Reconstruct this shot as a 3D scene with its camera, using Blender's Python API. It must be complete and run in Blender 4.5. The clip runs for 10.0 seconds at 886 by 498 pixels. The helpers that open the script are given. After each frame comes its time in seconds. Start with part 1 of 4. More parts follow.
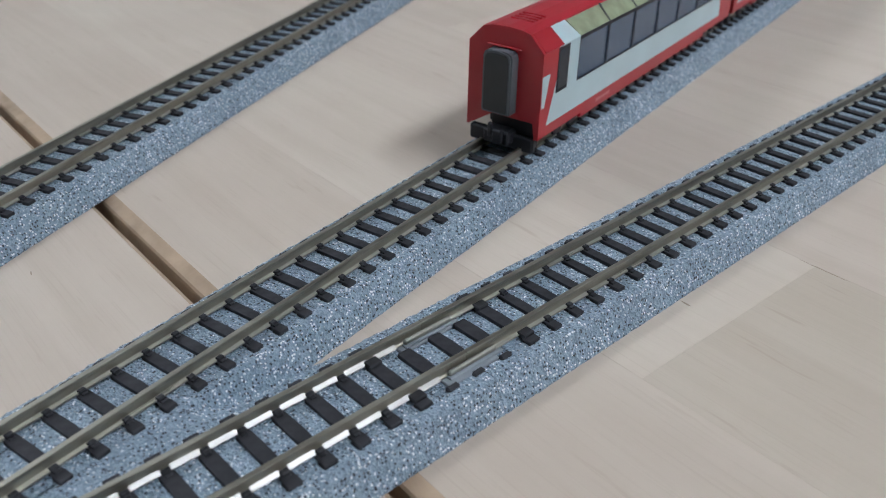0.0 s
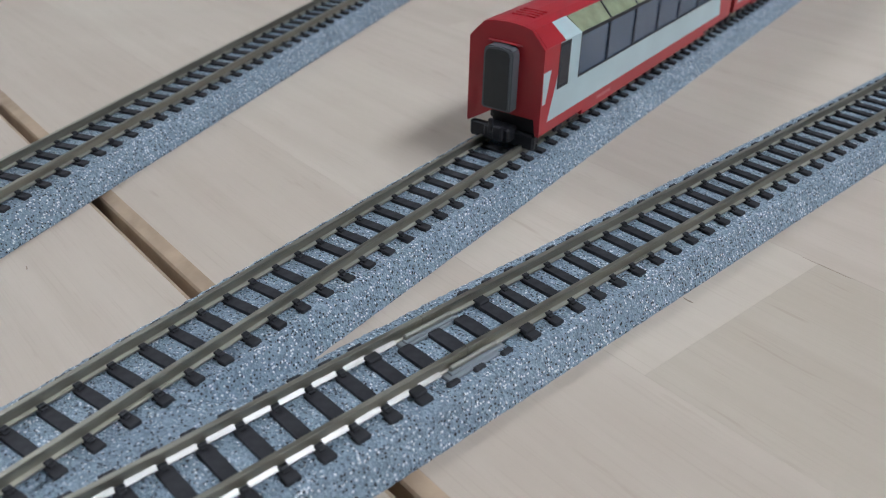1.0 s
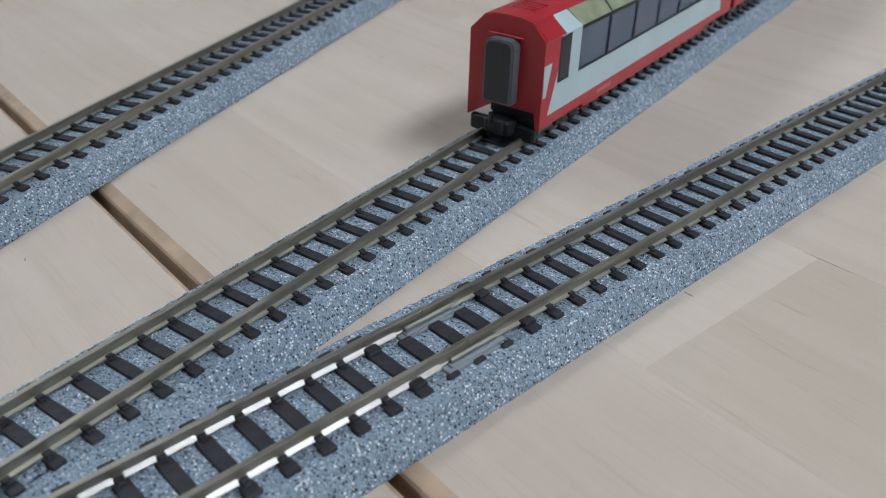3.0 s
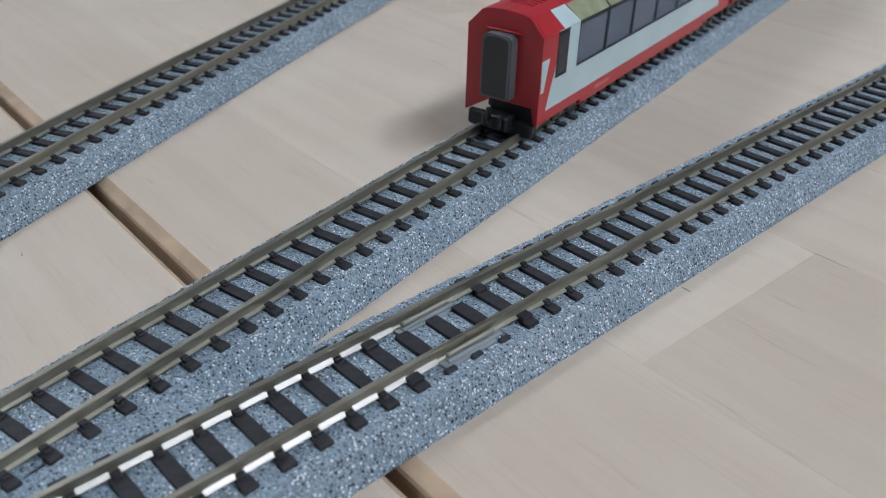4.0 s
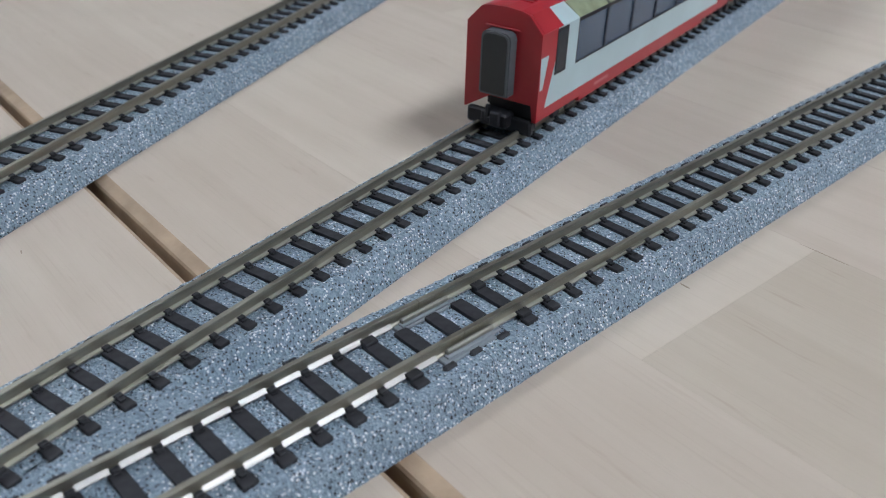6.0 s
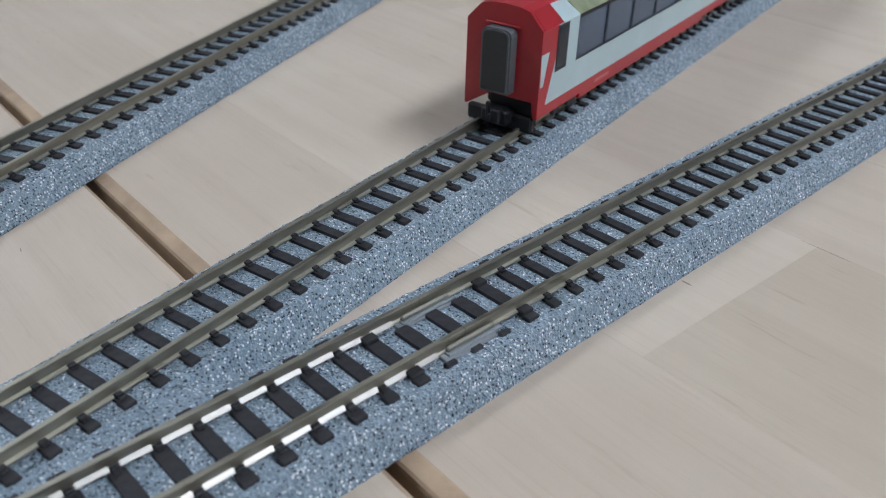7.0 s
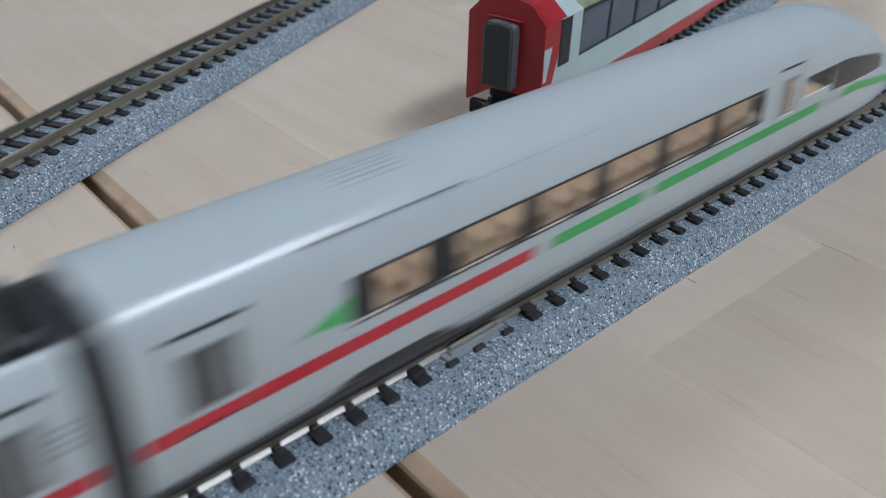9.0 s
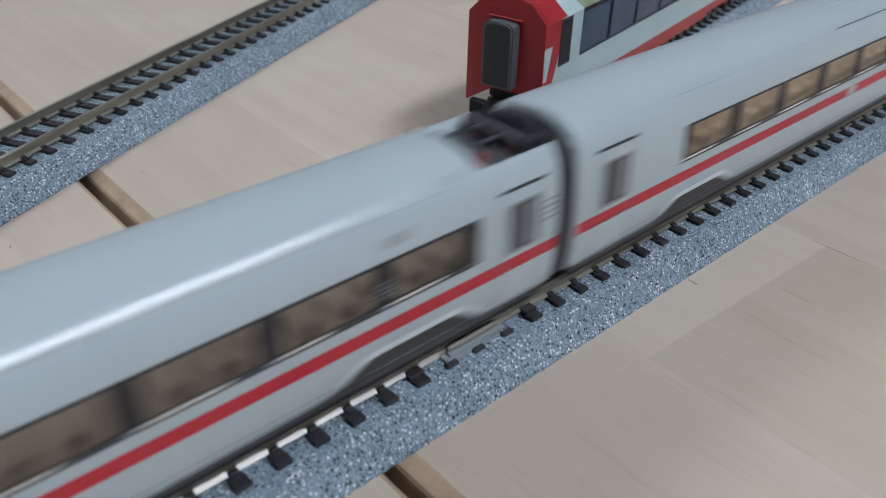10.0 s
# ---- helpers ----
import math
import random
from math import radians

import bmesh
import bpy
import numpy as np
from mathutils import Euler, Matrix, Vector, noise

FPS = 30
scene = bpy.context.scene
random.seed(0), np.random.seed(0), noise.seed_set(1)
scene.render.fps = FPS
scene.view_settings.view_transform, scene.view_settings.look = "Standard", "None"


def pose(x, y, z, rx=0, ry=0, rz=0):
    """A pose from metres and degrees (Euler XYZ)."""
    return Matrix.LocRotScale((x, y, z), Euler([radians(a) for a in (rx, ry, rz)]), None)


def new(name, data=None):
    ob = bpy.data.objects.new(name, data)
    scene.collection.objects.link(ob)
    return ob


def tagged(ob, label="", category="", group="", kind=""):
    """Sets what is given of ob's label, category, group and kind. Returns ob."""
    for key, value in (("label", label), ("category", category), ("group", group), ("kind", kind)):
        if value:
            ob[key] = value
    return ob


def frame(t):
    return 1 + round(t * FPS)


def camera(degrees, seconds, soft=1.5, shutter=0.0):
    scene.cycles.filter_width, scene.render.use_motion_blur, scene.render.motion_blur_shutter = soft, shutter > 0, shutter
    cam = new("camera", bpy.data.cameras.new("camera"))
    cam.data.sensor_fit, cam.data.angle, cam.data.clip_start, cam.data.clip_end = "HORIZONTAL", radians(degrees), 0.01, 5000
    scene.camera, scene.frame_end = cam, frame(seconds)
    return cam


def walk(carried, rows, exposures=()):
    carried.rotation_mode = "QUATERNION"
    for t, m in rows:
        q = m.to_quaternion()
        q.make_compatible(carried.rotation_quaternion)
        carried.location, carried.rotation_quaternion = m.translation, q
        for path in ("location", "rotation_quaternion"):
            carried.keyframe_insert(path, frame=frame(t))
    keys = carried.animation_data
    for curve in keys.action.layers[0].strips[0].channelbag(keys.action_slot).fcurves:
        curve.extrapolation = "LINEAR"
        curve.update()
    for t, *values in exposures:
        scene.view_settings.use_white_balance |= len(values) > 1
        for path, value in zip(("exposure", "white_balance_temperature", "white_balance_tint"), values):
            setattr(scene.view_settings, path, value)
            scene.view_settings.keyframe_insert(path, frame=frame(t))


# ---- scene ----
MM = 0.001
cam = camera(54.98, 10.0, soft=1.1, shutter=0.42)
walk(cam, [
    (0.0, pose(-0.08045, -0.08806, 0.08467, 58.842, -0.935, -54.853)),
    (0.5, pose(-0.08026, -0.08789, 0.08387, 59.014, -1.076, -54.934)),
    (1.0, pose(-0.08035, -0.08738, 0.08275, 59.086, -1.180, -54.919)),
    (1.5, pose(-0.08023, -0.08717, 0.08228, 59.046, -1.221, -54.934)),
    (2.0, pose(-0.08054, -0.08698, 0.08218, 58.946, -1.280, -54.890)),
    (2.5, pose(-0.08055, -0.08698, 0.08207, 58.950, -1.379, -54.927)),
    (4.0, pose(-0.08045, -0.08729, 0.08164, 58.650, -1.486, -55.001)),
    (4.5, pose(-0.08056, -0.08719, 0.08153, 58.614, -1.493, -55.069)),
    (5.0, pose(-0.08049, -0.08721, 0.08159, 58.526, -1.476, -55.049)),
    (5.5, pose(-0.08062, -0.08748, 0.08164, 58.541, -1.487, -55.030)),
    (7.0, pose(-0.08039, -0.08727, 0.08103, 58.448, -1.360, -55.093)),
    (7.5, pose(-0.08045, -0.08726, 0.08126, 58.381, -1.321, -55.048)),
    (8.0, pose(-0.08052, -0.08721, 0.08123, 58.320, -1.323, -55.097)),
    (8.5, pose(-0.08009, -0.08733, 0.08089, 58.314, -1.244, -55.018)),
    (9.0, pose(-0.07883, -0.08594, 0.07920, 58.465, -1.390, -55.087)),
    (9.5, pose(-0.07834, -0.08531, 0.07854, 58.524, -1.471, -55.122)),
    (10.0, pose(-0.07817, -0.08555, 0.07846, 58.578, -1.510, -55.051)),
], exposures=[(0.0, 0.0, 5620, 9), (8.4, 0.0, 5620, 9), (9.0, -0.1, 5620, 9), (10.0, -0.1, 5620, 9)])
cam.data.dof.use_dof = True
cam.data.dof.focus_distance = 0.148
cam.data.dof.aperture_fstop = 34

# world: a faint even light from the room beyond the lamps
world = bpy.data.worlds.new("room_world")
scene.world = world
world.use_nodes = True
world.node_tree.nodes["Background"].inputs[0].default_value = (0.75, 0.85, 1.0, 1)
world.node_tree.nodes["Background"].inputs[1].default_value = 0.05
LAMP = 17.2       # radiance of the ceiling lights


# ---- materials ----
def material(name):
    m = bpy.data.materials.new(name)
    m.use_nodes = True
    nt = m.node_tree
    return m, nt, nt.nodes["Principled BSDF"]


def node(nt, kind, **inputs):
    n = nt.nodes.new(kind)
    for key, value in inputs.items():
        n.inputs[key.replace("_", " ")].default_value = value
    return n


def ramp(nt, fac, stops):
    r = nt.nodes.new("ShaderNodeValToRGB")
    while len(r.color_ramp.elements) < len(stops):
        r.color_ramp.elements.new(0.5)
    for e, (p, c) in zip(r.color_ramp.elements, stops):
        e.position, e.color = p, (*c, 1)
    nt.links.new(fac, r.inputs[0])
    return r.outputs[0]


def mix(nt, fac, a, b, blend="MIX"):
    n = nt.nodes.new("ShaderNodeMix")
    n.data_type, n.blend_type = "RGBA", blend
    for socket, value in ((n.inputs[0], fac), (n.inputs[6], a), (n.inputs[7], b)):
        if hasattr(value, "is_output"):
            nt.links.new(value, socket)
        elif isinstance(value, (int, float)):
            socket.default_value = value
        else:
            socket.default_value = (*value, 1)
    return n.outputs[2]


def bumped(nt, bsdf, height, strength, distance):
    b = node(nt, "ShaderNodeBump", Strength=strength, Distance=distance)
    nt.links.new(height, b.inputs["Height"])
    nt.links.new(b.outputs[0], bsdf.inputs["Normal"])


def object_coords(nt, scale=(1, 1, 1)):
    c = nt.nodes.new("ShaderNodeTexCoord")
    m = nt.nodes.new("ShaderNodeMapping")
    m.inputs["Scale"].default_value = scale
    nt.links.new(c.outputs["Object"], m.inputs[0])
    return m.outputs[0]


def plastic(name, colour, rough, wear=0.06, coat=0.0, grain=0.0, spec=0.5, uneven=1.0):
    """Moulded or painted plastic with faint blotches and handling marks."""
    m, nt, b = material(name)
    co = object_coords(nt)
    n1 = node(nt, "ShaderNodeTexNoise", Scale=90.0, Detail=4.0)
    n2 = node(nt, "ShaderNodeTexNoise", Scale=900.0, Detail=3.0)
    nt.links.new(co, n1.inputs[0]), nt.links.new(co, n2.inputs[0])
    dark = tuple(c * (1 - 2 * wear) for c in colour)
    light = tuple(min(1, c * (1 + wear)) for c in colour)
    c1 = ramp(nt, n1.outputs[0], [(0.3, dark), (0.7, light)])
    nt.links.new(c1, b.inputs["Base Color"])
    rr = node(nt, "ShaderNodeMapRange", From_Min=0.3, From_Max=0.7, To_Min=rough * (1 - 0.15 * uneven), To_Max=min(1, rough * (1 + 0.2 * uneven)))
    nt.links.new(n2.outputs[0], rr.inputs[0]), nt.links.new(rr.outputs[0], b.inputs["Roughness"])
    b.inputs["Coat Weight"].default_value = coat
    b.inputs["Specular IOR Level"].default_value = spec
    if grain:
        bumped(nt, b, n2.outputs[0], grain, 0.0001)
    return m


def wood_material(name, tones):
    """Pale birch staves: every stave a slightly different tone, fine grain along its length."""
    m, nt, b = material(name)
    info = nt.nodes.new("ShaderNodeObjectInfo")
    co = object_coords(nt, (1, 1, 1))
    shift = nt.nodes.new("ShaderNodeVectorMath")
    shift.operation = "MULTIPLY_ADD"
    rnd = nt.nodes.new("ShaderNodeCombineXYZ")
    for i in range(3):
        nt.links.new(info.outputs["Random"], rnd.inputs[i])
    shift.inputs[1].default_value = (9.0, 5.0, 3.0)
    nt.links.new(rnd.outputs[0], shift.inputs[0]), nt.links.new(co, shift.inputs[2])
    st = nt.nodes.new("ShaderNodeMapping")
    st.inputs["Scale"].default_value = (150, 7, 20)
    nt.links.new(shift.outputs[0], st.inputs[0])
    grain = node(nt, "ShaderNodeTexNoise", Scale=1.0, Detail=6.0, Roughness=0.6, Distortion=0.6)
    nt.links.new(st.outputs[0], grain.inputs[0])
    fine = nt.nodes.new("ShaderNodeMapping")
    fine.inputs["Scale"].default_value = (2600, 60, 200)
    nt.links.new(shift.outputs[0], fine.inputs[0])
    pores = node(nt, "ShaderNodeTexNoise", Scale=1.0, Detail=3.0)
    nt.links.new(fine.outputs[0], pores.inputs[0])
    blot = node(nt, "ShaderNodeTexNoise", Scale=22.0, Detail=3.0)
    nt.links.new(shift.outputs[0], blot.inputs[0])
    tone = ramp(nt, info.outputs["Random"], [(0.0, tones[0]), (1.0, tones[1])])
    g = ramp(nt, grain.outputs[0], [(0.3, (0.86, 0.84, 0.81)), (0.62, (1, 1, 1))])
    c = mix(nt, 0.5, tone, g, "MULTIPLY")
    p = ramp(nt, pores.outputs[0], [(0.28, (0.8, 0.76, 0.72)), (0.45, (1, 1, 1))])
    c = mix(nt, 0.3, c, p, "MULTIPLY")
    bl = ramp(nt, blot.outputs[0], [(0.3, (0.92, 0.90, 0.89)), (0.7, (1.0, 1.0, 1.0))])
    c = mix(nt, 0.8, c, bl, "MULTIPLY")
    # sparse short brown flecks along the grain
    fl = nt.nodes.new("ShaderNodeMapping")
    fl.inputs["Scale"].default_value = (520, 60, 60)
    nt.links.new(shift.outputs[0], fl.inputs[0])
    fleck = node(nt, "ShaderNodeTexNoise", Scale=1.0, Detail=2.0)
    nt.links.new(fl.outputs[0], fleck.inputs[0])
    c = mix(nt, 0.38, c, ramp(nt, fleck.outputs[0], [(0.24, (0.74, 0.66, 0.6)), (0.33, (1, 1, 1))]), "MULTIPLY")
    nt.links.new(c, b.inputs["Base Color"])
    b.inputs["Roughness"].default_value = 0.5
    bumped(nt, b, pores.outputs[0], 0.12, 0.00008)
    return m


def ballast_material():
    """Moulded grey ballast: fine grains with white and black flecks."""
    m, nt, b = material("moulded_ballast")
    co = object_coords(nt)
    v = node(nt, "ShaderNodeTexVoronoi", Scale=2900.0, Randomness=1.0)
    v2 = node(nt, "ShaderNodeTexVoronoi", Scale=2350.0, Randomness=1.0)
    big = node(nt, "ShaderNodeTexNoise", Scale=70.0, Detail=3.0)
    wob = node(nt, "ShaderNodeTexNoise", Scale=2600.0, Detail=2.0)
    nt.links.new(co, wob.inputs["Vector"])
    off = nt.nodes.new("ShaderNodeVectorMath")
    off.operation = "MULTIPLY_ADD"
    off.inputs[1].default_value = (0.0003, 0.0003, 0.0003)
    nt.links.new(wob.outputs["Color"], off.inputs[0]), nt.links.new(co, off.inputs[2])
    nt.links.new(co, v.inputs["Vector"]), nt.links.new(co, big.inputs["Vector"])
    nt.links.new(off.outputs[0], v2.inputs["Vector"])
    sep = nt.nodes.new("ShaderNodeSeparateColor")
    nt.links.new(v.outputs["Color"], sep.inputs[0])
    base = ramp(nt, sep.outputs[0], [(0.0, BALLAST[0]), (0.5, BALLAST[1]), (1.0, BALLAST[2])])
    sep2 = nt.nodes.new("ShaderNodeSeparateColor")
    nt.links.new(v2.outputs["Color"], sep2.inputs[0])
    near = ramp(nt, v2.outputs["Distance"], [(0.40, (1, 1, 1)), (0.50, (0, 0, 0))])
    black = ramp(nt, sep2.outputs[1], [(0.23, (1, 1, 1)), (0.24, (0, 0, 0))])
    white = ramp(nt, sep2.outputs[2], [(0.72, (0, 0, 0)), (0.73, (1, 1, 1))])
    fb = mix(nt, 1.0, near, black, "MULTIPLY")
    fw = mix(nt, 1.0, near, white, "MULTIPLY")
    c = mix(nt, fw, base, (0.92, 0.94, 0.95))
    c = mix(nt, fb, c, (0.02, 0.025, 0.035))
    tint = ramp(nt, big.outputs[0], [(0.3, (0.86, 0.88, 0.9)), (0.7, (1.06, 1.06, 1.06))])
    c = mix(nt, 1.0, c, tint, "MULTIPLY")
    nt.links.new(c, b.inputs["Base Color"])
    b.inputs["Roughness"].default_value = 0.55
    bumped(nt, b, v.outputs["Distance"], 0.8, 0.0004)
    return m


def rail_material(name, colour, rough, metal=1.0):
    m, nt, b = material(name)
    co = object_coords(nt, (60, 900, 900))
    n1 = node(nt, "ShaderNodeTexNoise", Scale=1.0, Detail=4.0)
    nt.links.new(co, n1.inputs[0])
    dark = tuple(c * 0.72 for c in colour)
    c1 = ramp(nt, n1.outputs[0], [(0.3, dark), (0.7, colour)])
    nt.links.new(c1, b.inputs["Base Color"])
    b.inputs["Metallic"].default_value = metal
    rr = node(nt, "ShaderNodeMapRange", From_Min=0.3, From_Max=0.7, To_Min=rough * 0.8, To_Max=rough * 1.3)
    nt.links.new(n1.outputs[0], rr.inputs[0]), nt.links.new(rr.outputs[0], b.inputs["Roughness"])
    return m


def glass_material(name, tint, gloss=0.08, ior=1.45, haze=0.0, haze_colour=(0.5, 0.5, 0.5)):
    """Tinted window: clear with a gloss that grows at a slant, plus a mottled diffuse haze colour."""
    m, nt, b = material(name)
    out = nt.nodes["Material Output"]
    t = nt.nodes.new("ShaderNodeBsdfTransparent")
    t.inputs[0].default_value = (*tint, 1)
    g = nt.nodes.new("ShaderNodeBsdfGlossy")
    g.inputs["Roughness"].default_value = gloss
    f = node(nt, "ShaderNodeFresnel", IOR=ior)
    s = nt.nodes.new("ShaderNodeMixShader")
    d = nt.nodes.new("ShaderNodeBsdfDiffuse")
    co = object_coords(nt)
    mottle = node(nt, "ShaderNodeTexNoise", Scale=240.0, Detail=3.0)
    nt.links.new(co, mottle.inputs[0])
    dark = tuple(c * 0.76 for c in haze_colour)
    nt.links.new(ramp(nt, mottle.outputs[0], [(0.35, dark), (0.65, haze_colour)]), d.inputs[0])
    h = nt.nodes.new("ShaderNodeMixShader")
    h.inputs[0].default_value = haze
    nt.links.new(t.outputs[0], h.inputs[1]), nt.links.new(d.outputs[0], h.inputs[2])
    nt.links.new(f.outputs[0], s.inputs[0]), nt.links.new(h.outputs[0], s.inputs[1]), nt.links.new(g.outputs[0], s.inputs[2])
    nt.links.new(s.outputs[0], out.inputs[0])
    nt.nodes.remove(b)
    return m


def glow_material(name, colour, strength):
    m, nt, b = material(name)
    b.inputs["Base Color"].default_value = (*colour, 1)
    b.inputs["Emission Color"].default_value = (*colour, 1)
    b.inputs["Emission Strength"].default_value = strength
    return m


BALLAST = ((0.178, 0.242, 0.306), (0.280, 0.362, 0.447), (0.385, 0.475, 0.566))
M_WOOD = wood_material("pale_birch", ((0.61, 0.533, 0.452), (0.635, 0.56, 0.477)))
M_WOOD_PINK = wood_material("pinkish_birch", ((0.59, 0.515, 0.433), (0.605, 0.528, 0.444)))
M_WOOD_LIGHT = wood_material("light_birch", ((0.632, 0.560, 0.473), (0.645, 0.572, 0.485)))
# a greyer stave, its colour lowered further for the falling light there
M_WOOD_DULL = wood_material("greyish_falloff_birch", ((0.558, 0.49, 0.404), (0.57, 0.502, 0.414)))
M_EDGE = plastic("raw_wood_edge", (0.46, 0.345, 0.235), 0.7, 0.15, grain=0.5)
M_BALLAST = ballast_material()
M_TIE = plastic("sleeper_plastic", (0.033, 0.034, 0.040), 0.6, 0.2, grain=0.3, spec=0.35)
M_RAIL = rail_material("nickel_silver_rail", (0.47, 0.445, 0.365), 0.42, 0.9)
# paler, barely metallic foot colour stands in for the ceiling light's glint
M_FOOT_GLINT = rail_material("glint_rail_foot", (0.55, 0.53, 0.49), 0.22, 0.06)
M_FOOT_DULL = rail_material("dull_rail_foot", (0.43, 0.42, 0.365), 0.32, 0.5)
M_WHEEL = rail_material("wheel_metal", (0.45, 0.44, 0.42), 0.3)
M_JOINER = plastic("grey_joiner_plastic", (0.27, 0.30, 0.33), 0.5, 0.1)
M_BAR = plastic("faint_lettering", (0.55, 0.16, 0.17), 0.4)
M_PLATE = rail_material("joiner_metal", (0.35, 0.345, 0.30), 0.5, 0.6)
M_RED = plastic("red_paint", (0.43, 0.020, 0.032), 0.34, 0.03, 0.1, uneven=0.2)
M_PALE = plastic("pale_blue_white_paint", (0.53, 0.665, 0.695), 0.36, 0.03, 0.1)
M_WHITE = plastic("white_gloss_body", (0.47, 0.54, 0.58), 0.25, 0.004, 0.0, spec=0.6, uneven=0.0)
M_SKIRT = plastic("blue_grey_skirt", (0.06, 0.068, 0.076), 0.4, 0.1)
# opaque brown holds the lit cabin seen through the front door glass
M_DOORLIT = plastic("cabin_lit_door_glass", (0.27, 0.225, 0.185), 0.25, 0.05)
# colour of the shade inside the bogie openings, painted on the body
M_SHADEGAP = plastic("painted_opening_shade", (0.034, 0.038, 0.044), 0.5, 0.15)
# body white made lighter, for a rim that catches the light
M_RIM = plastic("lit_white_rim", (0.62, 0.69, 0.73), 0.3, 0.01)
M_STRIPE = plastic("red_stripe_paint", (0.50, 0.022, 0.045), 0.35, 0.05)
M_GREEN = plastic("green_stripe_paint", (0.07, 0.43, 0.12), 0.35, 0.05)
M_BLACK = plastic("black_moulding", (0.027, 0.028, 0.034), 0.45, 0.2, spec=0.28)
M_DARKGREY = plastic("dark_grey_moulding", (0.075, 0.083, 0.093), 0.45, 0.15)
M_LEAF = plastic("black_door_leaf", (0.035, 0.04, 0.044), 0.4, 0.1)
M_HOUSING = plastic("grey_housing_moulding", (0.125, 0.14, 0.155), 0.4, 0.08)
M_GREY = plastic("mid_grey_moulding", (0.20, 0.215, 0.23), 0.45, 0.1)
M_SEAT = plastic("tan_interior_moulding", (0.50, 0.44, 0.375), 0.6, 0.03)
M_SEATBLUE = plastic("blue_grey_interior", (0.55, 0.58, 0.64), 0.6, 0.1)
M_CREAM = plastic("cream_interior", (0.80, 0.78, 0.55), 0.6, 0.08)
M_GLASS = glass_material("smoked_window", (0.60, 0.58, 0.55))
# the haze colours paint pale reflections and scattered light into these panes
M_CLEAR = glass_material("blue_tinted_window", (0.80, 0.87, 0.96), 0.12, 1.55, 0.36, (0.24, 0.36, 0.56))
M_ROOFGLASS = glass_material("green_tinted_roof_window", (0.88, 0.93, 0.74), 0.12, 1.5, 0.6, (0.62, 0.69, 0.45))
M_SHIELD = plastic("black_windscreen_glass", (0.018, 0.024, 0.036), 0.2, 0.05, 0.0, spec=0.35)
M_INS = plastic("red_brown_insulator", (0.36, 0.055, 0.05), 0.45)
M_VENT = plastic("pale_grey_slit", (0.36, 0.395, 0.42), 0.4)
# near-white paint in place of cabin light caught by the clear window edge
M_LEDGE = plastic("cabin_lit_window_edge", (0.80, 0.79, 0.76), 0.25, 0.03)
M_DOORGLASS = plastic("grey_door_glass", (0.10, 0.105, 0.115), 0.2, 0.05)
M_GLOW = glow_material("interior_lamp", (1.0, 0.85, 0.70), 4.6)
M_GLOW_MID = glow_material("soft_interior_lamp", (1.0, 0.84, 0.66), 3.6)
# weak fill added to an unlit cabin so its panes are not black
M_GLOW_DIM = glow_material("unlit_cabin_fill", (1.0, 0.92, 0.83), 1.6)
M_HEAD = glow_material("headlamp", (1.0, 0.70, 0.46), 4.2)
M_LAMP = glow_material("ceiling_diffuser", (1.0, 0.97, 0.93), LAMP)
M_WALL = plastic("painted_wall", (0.78, 0.79, 0.80), 0.8, 0.03)
# dark tone chosen to cut the bounce onto faces turned west
M_DIM = plastic("darkened_unseen_wall", (0.27, 0.25, 0.23), 0.8, 0.05)
M_FLOOR = plastic("room_floor", (0.30, 0.28, 0.26), 0.6, 0.08)


# ---- mesh helpers (all lengths in millimetres, scaled when linked) ----
def part(name, bm, mat, parent=None, label="", smooth=False):
    bmesh.ops.scale(bm, vec=(MM, MM, MM), verts=bm.verts)
    bmesh.ops.recalc_face_normals(bm, faces=bm.faces)
    me = bpy.data.meshes.new(name)
    bm.to_mesh(me)
    bm.free()
    me.materials.append(mat)
    if smooth:
        for p in me.polygons:
            p.use_smooth = True
    ob = new(name, me)
    ob.parent = parent
    if label:
        tagged(ob, label)
    return ob


def thing(name, label, category, x=0, y=0, z=0, rz=0, group="", kind=""):
    ob = new(name)
    ob.empty_display_size = 0.01
    ob.matrix_basis = pose(x * MM, y * MM, z * MM, 0, 0, rz)
    return tagged(ob, label, category, group, kind)


def box(bm, x0, x1, y0, y1, z0, z1, bevel=0.0):
    r = bmesh.ops.create_cube(bm, size=1.0)
    for v in r["verts"]:
        v.co = ((x0 + x1) / 2 + v.co.x * (x1 - x0), (y0 + y1) / 2 + v.co.y * (y1 - y0), (z0 + z1) / 2 + v.co.z * (z1 - z0))
    if bevel:
        edges = {e for v in r["verts"] for e in v.link_edges}
        bmesh.ops.bevel(bm, geom=list(edges), offset=bevel, segments=1, affect="EDGES")
    return bm


def boxed(*a, bevel=0.0):
    return box(bmesh.new(), *a, bevel=bevel)


def extrude_x(profile, x0, x1, caps=True):
    """A closed profile of (y, z) carried from x0 to x1."""
    bm = bmesh.new()
    a = [bm.verts.new((x0, y, z)) for y, z in profile]
    b = [bm.verts.new((x1, y, z)) for y, z in profile]
    n = len(profile)
    for i in range(n):
        bm.faces.new((a[i], a[(i + 1) % n], b[(i + 1) % n], b[i]))
    if caps:
        bm.faces.new(a), bm.faces.new(b)
    return bm


